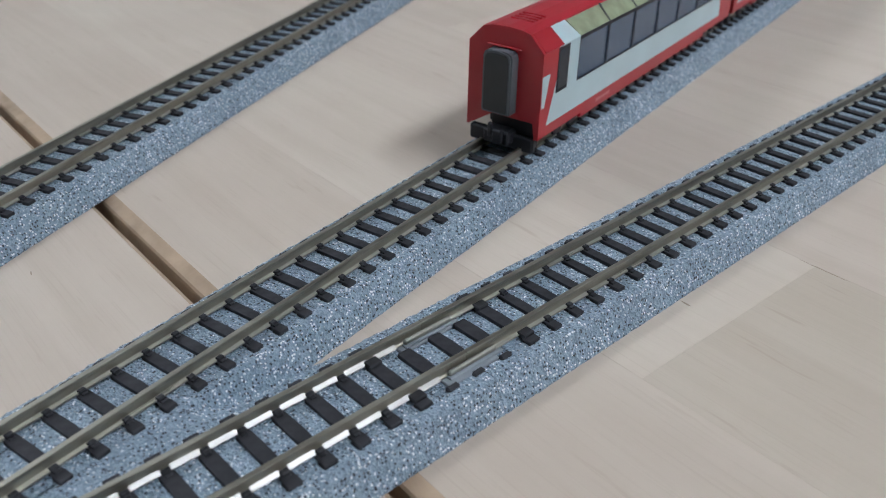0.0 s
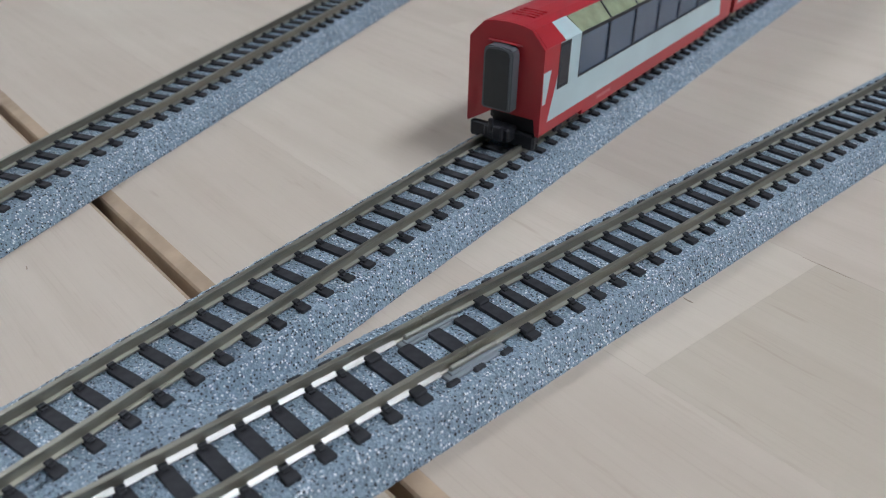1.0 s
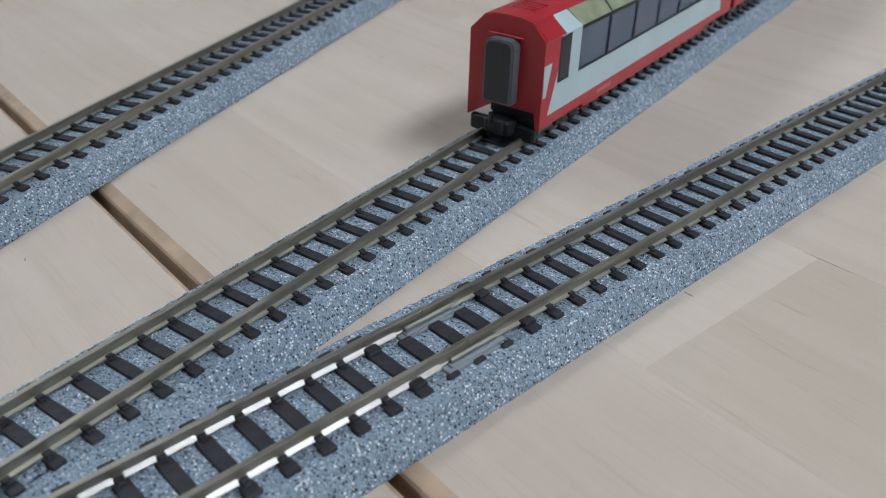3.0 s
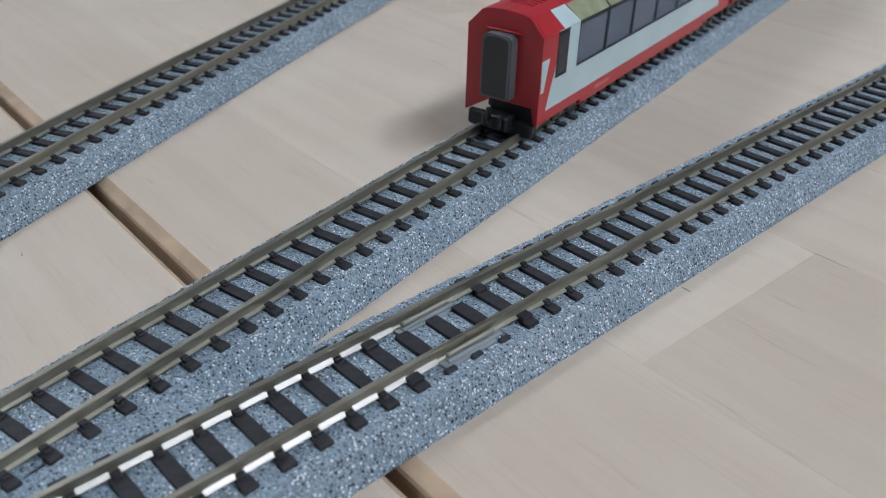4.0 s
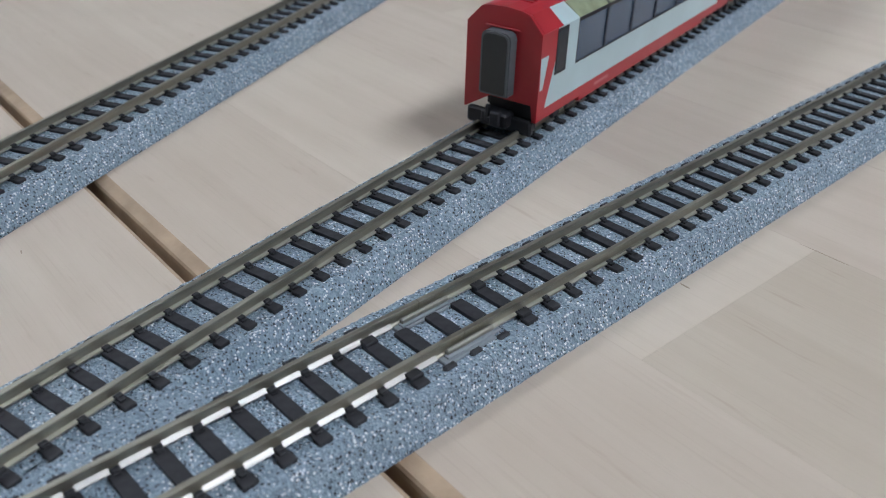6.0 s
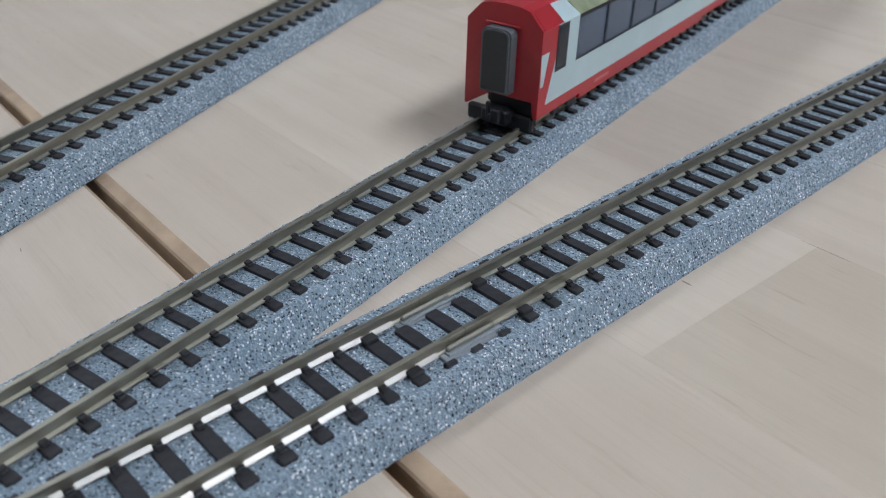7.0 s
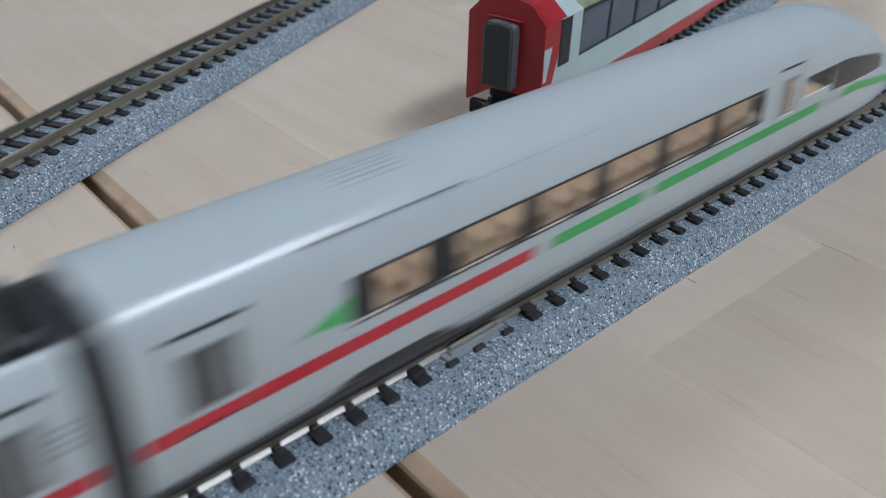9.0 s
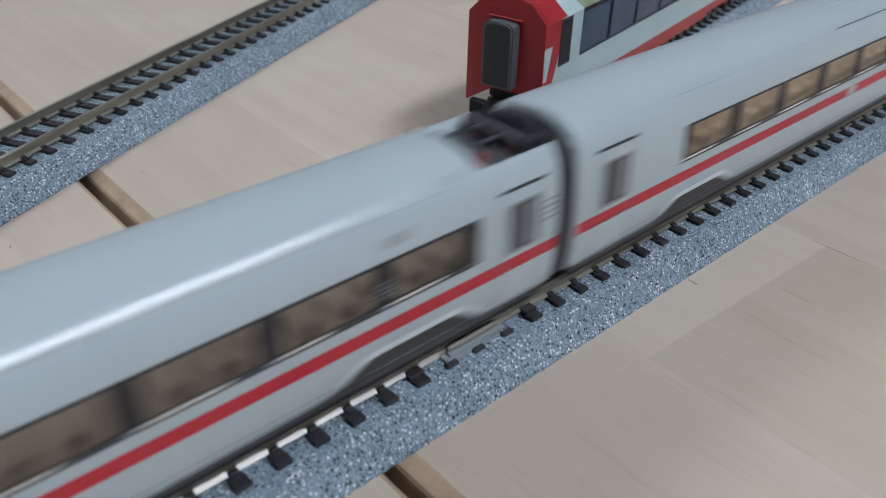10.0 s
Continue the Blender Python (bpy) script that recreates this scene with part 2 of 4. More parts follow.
def prism(points, axis, d0, d1):
    """A flat polygon with thickness along one axis (points in the other two axes' order)."""
    bm = bmesh.new()
    def at(p, d):
        q = list(p)
        q.insert(axis, d)
        return bm.verts.new(q)
    a, b = [at(p, d0) for p in points], [at(p, d1) for p in points]
    n = len(points)
    for i in range(n):
        bm.faces.new((a[i], a[(i + 1) % n], b[(i + 1) % n], b[i]))
    bm.faces.new(a), bm.faces.new(b)
    return bm


def cylinder(bm, c, r, length, axis="y", seg=16):
    m = {"y": Matrix.Rotation(radians(90), 4, "X"), "x": Matrix.Rotation(radians(90), 4, "Y"), "z": Matrix.Identity(4)}[axis]
    bmesh.ops.create_cone(bm, cap_ends=True, segments=seg, radius1=r, radius2=r, depth=length, matrix=Matrix.Translation(c) @ m)
    return bm


# ---- room ----
def plain(name, bm, mat, label, category):
    return tagged(part(name, bm, mat), label, category, kind="structure")


FLOOR_Z = -720
plain("floor", boxed(-3200, 3200, -3000, 3000, FLOOR_Z - 60, FLOOR_Z), M_FLOOR, "plain brownish grey room floor under the tables", "floor")
plain("wall_north", boxed(-3200, 3200, 3000, 3100, FLOOR_Z - 60, 1560), M_WALL, "plain pale painted wall", "wall")
plain("wall_south", boxed(-3200, 3200, -3100, -3000, FLOOR_Z - 60, 1560), M_WALL, "plain pale painted wall", "wall")
plain("wall_east", boxed(3200, 3300, -3100, 3100, FLOOR_Z - 60, 1560), M_WALL, "plain pale painted wall", "wall")
# unseen wall, darker than the others so the red car's end is shaded
plain("wall_west", boxed(-3300, -3200, -3100, 3100, FLOOR_Z - 60, 1560), M_DIM, "plain unseen wall, made dark to cut bounced light", "wall")
plain("ceiling", boxed(-3300, 3300, -3100, 3100, 1560, 1660), M_WALL, "plain pale painted ceiling", "ceiling")


def ceiling_light(x, y, rz, length, width):
    t = thing("ceiling_light", "unseen white ceiling light with a long bright diffuser", "ceiling light", x, y, 1560, rz, group="ceiling lights")
    fr = bmesh.new()
    for s in (-1, 1):
        box(fr, -length / 2 - 25, length / 2 + 25, min(s * width / 2, s * (width / 2 + 25)), max(s * width / 2, s * (width / 2 + 25)), -45, 0)
        box(fr, min(s * length / 2, s * (length / 2 + 25)), max(s * length / 2, s * (length / 2 + 25)), -width / 2, width / 2, -45, 0)
    part("frame", fr, M_WALL, t)
    part("diffuser", boxed(-length / 2, length / 2, -width / 2, width / 2, -40, -2), M_LAMP, t, "glowing white diffuser")


ceiling_light(190, -1130, 0, 1090, 520)
# added fill light with no known source, to lift the far-side shadows
ceiling_light(-250, 1500, 0, 1200, 340)

# ---- two tables pushed together, a narrow gap between them ----
GAP_X, GAP_A = -9.0, 75.4          # where the gap crosses the red train's track, and its bearing
TABLE_T = 22


def stave_mesh(w, l, mat):
    bm = bmesh.new()
    box(bm, -w / 2, w / 2, -l / 2, l / 2, -TABLE_T, 0)
    top = [e for e in bm.edges if all(v.co.z > -1 for v in e.verts)]
    bmesh.ops.bevel(bm, geom=top, offset=0.045, segments=1, affect="EDGES")
    bmesh.ops.scale(bm, vec=(MM, MM, MM), verts=bm.verts)
    me = bpy.data.meshes.new("stave")
    bm.to_mesh(me)
    bm.free()
    me.materials.append(mat)
    return me


def table(sign, gap, lip_width, drop, widths, length, label):
    """sign +1: the table past the gap, -1: the one before it. Local y runs along the gap, local x away from it."""
    t = thing("wooden_table", label, "table", GAP_X, 0, 0, GAP_A - 90, group="tables")
    total = sum(widths)
    x_near, x_far = sign * gap, sign * (gap + total)
    top = bmesh.new()
    lip = sign * lip_width      # edge strip with a worn slope
    prof = [(x_near + lip, -0.04), (x_near + lip * 0.9, -0.1), (x_near + lip * 0.16, -drop), (x_near + lip * 0.04, -drop - 0.45), (x_near, -drop - 1.2), (x_near, -TABLE_T), (x_near + lip, -TABLE_T)]
    pts = [(x, z) for x, z in prof]
    a = [top.verts.new((x, -length / 2, z)) for x, z in pts]
    b = [top.verts.new((x, length / 2, z)) for x, z in pts]
    for i in range(len(pts)):
        j = (i + 1) % len(pts)
        top.faces.new((a[i], a[j], b[j], b[i]))
    top.faces.new(a), top.faces.new(b)
    tt = part("tabletop", top, M_EDGE, t, "tabletop with a raw brown edge along the gap")
    rng = random.Random(7 if sign > 0 else 11)
    x = gap + lip_width
    meshes = {}
    for i, w in enumerate(widths):
        w_here = w - (lip_width if i == 0 else 0)
        cuts, y = [-length / 2], -length / 2 + rng.uniform(90, 330)
        if sign > 0 and i == 1:
            cuts += [-306.0, -46.0]
            y = 284.0
        while y < length / 2 - 60:
            cuts.append(y)
            y += rng.uniform(230, 420)
        cuts.append(length / 2)
        for c0, c1 in zip(cuts, cuts[1:]):
            mat = (M_WOOD, M_WOOD, M_WOOD_PINK, M_WOOD_LIGHT)[rng.randrange(4)]
            if i == 0:
                mat = M_WOOD_PINK
            elif i == 1 and sign > 0:
                # the dull stave is both a darker piece and painted light falloff
                mat = M_WOOD_DULL if c1 < -40 else M_WOOD_LIGHT
            elif i == 2 and sign > 0:
                mat = M_WOOD
            key = (round(w_here, 2), round(c1 - c0, 1), mat.name)
            if key not in meshes:
                meshes[key] = stave_mesh(w_here, c1 - c0, mat)
            ob = new("stave", meshes[key])
            ob.parent = tt
            ob.location = (sign * (x + w_here / 2) * MM, (c0 + c1) / 2 * MM, rng.uniform(-0.02, 0.0) * MM)
        x += w_here
    for ax in (0.08, 0.92):
        for ay in (-1, 1):
            lx, ly = x_near + sign * total * ax, ay * (length / 2 - 45)
            part("leg", boxed(lx - 22, lx + 22, ly - 22, ly + 22, FLOOR_Z, -TABLE_T, bevel=2), M_EDGE, t)
    return t


def mark(t, x, y, length, width, turn, label):
    """A small dark dent or an opened seam in the wood, given in the room's axes."""
    a = radians(GAP_A - 90)
    dx, dy = x - GAP_X, y
    lx, ly = dx * math.cos(a) + dy * math.sin(a), -dx * math.sin(a) + dy * math.cos(a)
    bm = prism([(-width / 2, -length * 0.3), (0, -length / 2), (width / 2, -length * 0.2), (width * 0.3, length / 2), (-width * 0.4, length * 0.3)], 2, -0.2, 0.035)
    bmesh.ops.rotate(bm, cent=(0, 0, 0), matrix=Matrix.Rotation(radians(turn), 3, "Z"), verts=bm.verts)
    bmesh.ops.translate(bm, vec=(lx, ly, 0), verts=bm.verts)
    part("dent", bm, M_DENT, t, label)


M_DENT = plastic("dark_wood_mark", (0.34, 0.27, 0.21), 0.8, 0.2)
rngw = random.Random(3)
far_table = table(1, 1.75, 2.85, 0.75, [41.85, 52, 44] + [rngw.choice((38, 44, 50)) for _ in range(17)], 900, "pale birch table of glued staves with a brown edge")
near_table = table(-1, 0.55, 0.75, 0.14, [46.15, 40] + [rngw.choice((38, 44, 50)) for _ in range(30)], 900, "pale birch table of glued staves beside a narrow gap")

mark(far_table, 45.2, -53.3, 2.2, 0.35, 0, "small dark dent")
mark(far_table, 71.1, -70.2, 10.0, 0.13, 0, "dark opened seam")
mark(near_table, -16.6, 46.4, 1.5, 0.25, -12, "small dark dent")

# ---- track ----
RAIL_TOP, TIE_TOP, BED_TOP = 7.85, 5.75, 5.2
HALF_BASE = 12.5
RAIL_Y, PITCH = 4.92, 5.41
C_X, C_Y, C_A = 72.66, -44.99, -12.04
JOINT = -70.6              # where the turnout meets the straight piece


def tie_mesh(width, half=8.2, chairs=True, big=False):
    """A sleeper: full width between the rails, a neck under each rail and a flared outer end."""
    w = width / 2
    if chairs:
        side = [(w, 0.0), (w, 3.9), (w * 0.78, 4.3), (w * 0.7, 6.2), (w * 1.02, 6.7), (w, half - 0.12), (w * 0.86, half)]
    else:
        side = [(w, 0.0), (w, half - 0.3), (w * 0.8, half)]
    plan = side + [(-x, y) for x, y in side[::-1]] + [(-x, -y) for x, y in side[1:]] + [(x, -y) for x, y in side[:0:-1]]
    bm = prism(plan, 2, 4.4, TIE_TOP)
    rim = [e for e in bm.edges if all(v.co.z > TIE_TOP - 0.01 for v in e.verts)]
    bmesh.ops.bevel(bm, geom=rim, offset=0.14, segments=1, affect="EDGES")
    if chairs:
        for s in (-1, 1):
            for k in (-1, 1):
                if big:
                    y = s * RAIL_Y + k * 1.15
                    box(bm, -w * 1.02, w * 1.02, y - 0.85, y + 0.85, TIE_TOP - 0.2, TIE_TOP + 0.55, bevel=0.16)
                else:
                    y = s * RAIL_Y + k * 0.85
                    box(bm, -0.6, 0.6, y - 0.42, y + 0.42, TIE_TOP - 0.1, TIE_TOP + 0.62, bevel=0.14)
                    y = s * RAIL_Y + k * 1.4
                    box(bm, -0.48, 0.48, y - 0.3, y + 0.3, TIE_TOP - 0.1, TIE_TOP + 0.28, bevel=0.1)
    bmesh.ops.scale(bm, vec=(MM, MM, MM), verts=bm.verts)
    bmesh.ops.recalc_face_normals(bm, faces=bm.faces)
    me = bpy.data.meshes.new("sleeper")
    bm.to_mesh(me)
    bm.free()
    me.materials.append(M_TIE)
    return me


TIE = tie_mesh(1.95)
TIE_WIDE = tie_mesh(2.2)
TIE_BIG = tie_mesh(2.35, big=True)
TIE_SHORT = tie_mesh(2.5, half=3.3, chairs=False)


def rail_profile(foot):
    return [(-foot, 5.7), (foot, 5.7), (foot, 5.94), (0.36, 6.08), (0.31, 6.3), (0.31, 7.2), (0.40, 7.32), (0.41, 7.74), (0.34, RAIL_TOP),
            (-0.34, RAIL_TOP), (-0.41, 7.74), (-0.40, 7.32), (-0.31, 7.2), (-0.31, 6.3), (-0.36, 6.08), (-foot, 5.94)]


def bend(bm, radius):
    """Curve a straight piece to one side about its own start; the radius is in millimetres."""
    if radius:
        for v in bm.verts:
            a = v.co.x / radius
            r = radius - v.co.y
            v.co.x, v.co.y = r * math.sin(a), radius - r * math.cos(a)


def lengthwise(profile, x0, x1, step):
    bm = bmesh.new()
    n = max(1, int(round((x1 - x0) / step)))
    rings = [[bm.verts.new((x0 + (x1 - x0) * i / n, y, z)) for y, z in profile] for i in range(n + 1)]
    k = len(profile)
    for a, b in zip(rings, rings[1:]):
        for i in range(k):
            bm.faces.new((a[i], a[(i + 1) % k], b[(i + 1) % k], b[i]))
    bm.faces.new(rings[0]), bm.faces.new(rings[-1])
    return bm


def bed_profile(top):
    return [(-HALF_BASE, 0.0), (HALF_BASE, 0.0), (HALF_BASE, 0.5), (top + 0.3, BED_TOP - 0.35), (top - 0.3, BED_TOP),
            (-top + 0.3, BED_TOP), (-top - 0.3, BED_TOP - 0.35), (-HALF_BASE, 0.5)]


def rough_bed(s0, s1, seed, top):
    """The ballast bed, with grainy upper edges."""
    rng = random.Random(int(seed * 10))
    bm = bmesh.new()
    n = int((s1 - s0) / 0.8)
    bed = bed_profile(top)
    prof = bed[:3] + [(10.9, 2.9)] + bed[3:7] + [(-10.9, 2.9)] + bed[7:]
    rings = []
    for i in range(n + 1):
        p = s0 + (s1 - s0) * i / n
        ring = []
        for k, (y, z) in enumerate(prof):
            j = 0.16 if 2 < k < 9 and 0 < i < n else (0.07 if k in (1, 2, 9, 0) else 0)
            ring.append(bm.verts.new((p, y + rng.uniform(-j, j), max(0, z + (rng.uniform(-j, j * 0.4) if z > 1 else 0)))))
        rings.append(ring)
    k = len(prof)
    for a, b in zip(rings, rings[1:]):
        for i in range(k):
            bm.faces.new((a[i], a[(i + 1) % k], b[(i + 1) % k], b[i]))
    bm.faces.new(rings[0]), bm.faces.new(rings[-1])
    return bm


def track(name, label, x, y, a, s0, s1, ties, foot=0.92, foot_z=6.2, slope=0.2, bed_shift=0.0, bed_top=9.2, foot_mat=None, radius=0, near=(-9999, 9999)):
    """A length of model track in its own frame: x along it. ties: (place, mesh) rows."""
    t = thing(name, label, "model track", x, y, 0, a, group="track pieces")
    bm = rough_bed(max(s0 + (bed_shift if s0 == JOINT + 0.06 else 0), -150), min(s1 + (bed_shift if s1 == JOINT - 0.06 else 0), 340), x + y, bed_top)
    part("roadbed", bm, M_BALLAST, t, "grey speckled moulded ballast bed")
    if s0 < -150:
        part("approach_roadbed", lengthwise(bed_profile(bed_top), s0, -150, 1e6), M_BALLAST, t, "grey speckled moulded ballast bed")
    for s in (-1, 1):
        prof = [(yy + s * RAIL_Y, zz) for yy, zz in rail_profile(0.6)]
        bm = lengthwise(prof, s0, s1, 6 if radius else 1e6)
        bend(bm, radius)
        r = part("rail", bm, M_RAIL, t, "worn nickel silver rail")
        for side in (-1, 1):
            y0 = s * RAIL_Y
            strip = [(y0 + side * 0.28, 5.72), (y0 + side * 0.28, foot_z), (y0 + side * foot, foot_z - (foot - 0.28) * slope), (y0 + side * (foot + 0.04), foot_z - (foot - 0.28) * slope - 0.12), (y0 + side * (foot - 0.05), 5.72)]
            # pale glint-coloured pieces between sleepers, only where the lamp's reflection falls
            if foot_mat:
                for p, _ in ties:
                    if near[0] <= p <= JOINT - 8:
                        part("rail_foot", lengthwise(strip, p + 0.68, p + PITCH - 0.68, 1e6), foot_mat, r, "sloping rail foot in a painted pale glint")
                continue
            bm = lengthwise(strip, s0, s1, 6 if radius else 1e6)
            bend(bm, radius)
            part("rail_foot", bm, M_FOOT_DULL, r, "sloping rail foot")
    far = bmesh.new()
    for p, me in ties:
        if near[0] <= p <= near[1]:
            ob = new("sleeper", me)
            ob.parent = t
            if radius:
                ob.matrix_basis = pose(radius * math.sin(p / radius) * MM, (radius - radius * math.cos(p / radius)) * MM, 0, 0, 0, math.degrees(p / radius))
            else:
                ob.location = (p * MM, 0, 0)
        else:
            box(far, p - 0.98, p + 0.98, -8.2, 8.2, 4.4, TIE_TOP)
    if far.verts:
        tagged(part("distant_sleepers", far, M_TIE, t), kind="stuff")
    else:
        far.free()
    return t


def tie_row(s0, s1, phase, mesh=TIE):
    first = math.ceil((s0 - phase) / PITCH)
    out, p = [], phase + first * PITCH
    while p < s1:
        out.append((p, mesh))
        p += PITCH
    return out


track_b = track("straight_track", "straight grey-bedded model track under the red train", 0, 0, 0, -92, 340, tie_row(-90, 339, -39.7))
right = [(p, TIE_BIG if abs(p + 58.7) < 2 else (TIE_SHORT if p < -62 else TIE)) for p, _ in tie_row(JOINT + 1, 330, -53.3)]
track_c = track("straight_track", "straight grey-bedded model track joined to the turnout", C_X, C_Y, C_A, JOINT + 0.06, 340, right, bed_shift=1.36, bed_top=9.8)
left = [(p, TIE_SHORT if p > -78 else (TIE_BIG if p > -83 else TIE_WIDE)) for p, _ in tie_row(-1600, JOINT - 1, -53.85)]
turnout = track("turnout_track", "grey-bedded model turnout with wide sleepers and rail feet painted with a pale glint", C_X, C_Y, C_A, -1600, JOINT - 0.06, left, foot=0.9, foot_z=6.42, slope=0.74, bed_shift=1.25, bed_top=9.8, foot_mat=M_FOOT_GLINT,
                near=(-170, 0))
track_a = track("straight_track", "grey-bedded model track lying apart on the tables", 4.07, 71.59, 14.7, -150, 340, tie_row(-148, 339, -1.75))


def turnout_extras():
    # infill of ballast where the two routes close up
    ca, sa = math.cos(radians(-C_A)), math.sin(radians(-C_A))
    def loc(x, y):
        dx, dy = x - C_X, y - C_Y
        return (dx * ca - dy * sa, dx * sa + dy * ca)
    bm = bmesh.new()
    top = [loc(-92, -4.0), loc(-28, -9.0), loc(-28, -15.0), loc(-92, -3.0)]
    low = [loc(-92, -4.0), loc(-15, -12.0), loc(-17, -13.6), loc(-92, -3.0)]
    a = [bm.verts.new((x, y, BED_TOP - 0.06)) for x, y in top]
    b = [bm.verts.new((x, y, 0)) for x, y in low]
    for i in range(4):
        bm.faces.new((a[i], a[(i + 1) % 4], b[(i + 1) % 4], b[i]))
    bm.faces.new(a), bm.faces.new(b)
    part("roadbed_infill", bm, M_BALLAST, turnout, "grey speckled ballast filling the angle")
    # rail joiners across the gap between the two pieces
    for s in (-1, 1):
        y0, y1 = s * (RAIL_Y - 2.0), s * (RAIL_Y + 2.3)
        j = part("rail_joiner", boxed(JOINT - 5.2, JOINT + 5.0, min(y0, y1), max(y0, y1), 5.0, 5.56, bevel=0.15), M_JOINER, turnout, "grey plastic rail joiner")
        for side in (-1, 1):
            y0, y1 = s * RAIL_Y + side * 0.4, s * RAIL_Y + side * 1.6
            part("joiner_step", boxed(JOINT - 4.2, JOINT + 6.6, min(y0, y1), max(y0, y1), 5.3, 5.86, bevel=0.12), M_JOINER, j, "raised grey step of the joiner")
            y0, y1 = s * RAIL_Y + side * 0.38, s * RAIL_Y + side * 1.12
            part("joiner_plate", boxed(JOINT - 4.0, JOINT + 5.6, min(y0, y1), max(y0, y1), 5.7, 6.75, bevel=0.26), M_PLATE, j, "folded metal joiner plate")
            y0, y1 = s * RAIL_Y + side * 0.3, s * RAIL_Y + side * 0.95
            part("rail_foot_end", boxed(JOINT + 5.5, JOINT + 8.2, min(y0, y1), max(y0, y1), 5.7, 6.18, bevel=0.1), M_FOOT_DULL, j, "short end of the rail foot")
        for q in (-4.7, 0.4, 6.1):
            y0, y1 = s * 6.8, s * 7.9
            part("sleeper_stub", boxed(JOINT + q - 1.15, JOINT + q + 1.15, min(y0, y1), max(y0, y1), 4.6, 5.62, bevel=0.28), M_TIE, turnout)


turnout_extras()


# ---- red panorama train ----
def red_end_face(t, x, out):
    """The end wall, its gangway door and coupler. out: -1 faces back, +1 faces forward."""
    poly = [(-9, 10.6), (-9, 29.5), (-5.7, 32.95), (-3.6, 33.48), (0, 33.73), (3.6, 33.48), (5.7, 32.95), (9, 29.5), (9, 10.4), (8.6, 10.4), (2.6, 14.2), (-7.5, 14.2), (-8.1, 10.6)]
    bm = prism(poly, 0, min(x, x - out * 0.9), max(x, x - out * 0.9))
    e = part("end_wall", bm, M_RED, t, "red end wall with a notch below")
    g0, g1 = x + out * 2.8, x
    arch = [(-3.2, 15.7), (-2.9, 15.4), (3.6, 15.4), (3.9, 15.7), (3.9, 27.6), (3.6, 28.5), (2.9, 29.0), (0.35, 29.2), (-2.2, 29.0), (-2.9, 28.5), (-3.2, 27.6)]
    bm = prism(arch, 0, g0, g1)
    rim = [e for e in bm.edges if all(abs(v.co.x - g0) < 0.01 for v in e.verts)]
    bmesh.ops.bevel(bm, geom=rim, offset=0.35, segments=2, affect="EDGES")
    gw = part("gangway_door", bm, M_HOUSING, t, "dark grey gangway housing")
    gf = x + out * 2.8
    leaf = [(0.35 + (y - 0.35) * 0.82, 22.3 + (z - 22.3) * 0.92) for y, z in arch]
    part("door_leaf", prism(leaf, 0, min(gf, gf + out * 0.12), max(gf, gf + out * 0.12)), M_LEAF, gw, "black door leaf")
    hood = bmesh.new()
    box(hood, min(x, x + out * 0.6), max(x, x + out * 0.6), -3.9, 4.3, 29.3, 29.65, bevel=0.15)
    part("hood", hood, M_RED, gw, "red hood over the door")
    cb = part("coupler_box", boxed(min(x + out * 2.6, x - out * 5), max(x + out * 2.6, x - out * 5), -3.2, 3.2, 8.4, 11.6, bevel=0.4), M_BLACK, t, "black coupler box")
    arm = bmesh.new()
    box(arm, min(x + out * 3.6, x), max(x + out * 3.6, x), -1.0, 1.0, 9.6, 10.9, bevel=0.25)
    box(arm, min(x + out * 3.8, x + out * 2.4), max(x + out * 3.8, x + out * 2.4), -2.0, 0.2, 9.0, 12.2, bevel=0.25)
    box(arm, min(x + out * 3.4, x + out * 2.5), max(x + out * 3.4, x + out * 2.5), 0.6, 1.6, 9.6, 13.4, bevel=0.2)
    part("coupler_arm", arm, M_BLACK, cb, "black coupler hook")
    pl = boxed(min(x + out * 0.1, x - out * 1.6), max(x + out * 0.1, x - out * 1.6), -8.0, 8.3, 7.0, 10.6, bevel=0.45)
    part("buffer_plate", pl, M_BLACK, t, "black underframe plate")
    pk = boxed(min(x - out * 0.95, x - out * 2.4), max(x - out * 0.95, x - out * 2.4), -7.9, 3.2, 8.2, 15.0, bevel=0.2)
    part("coupler_pocket", pk, M_BLACK, t, "black pocket behind the coupler")


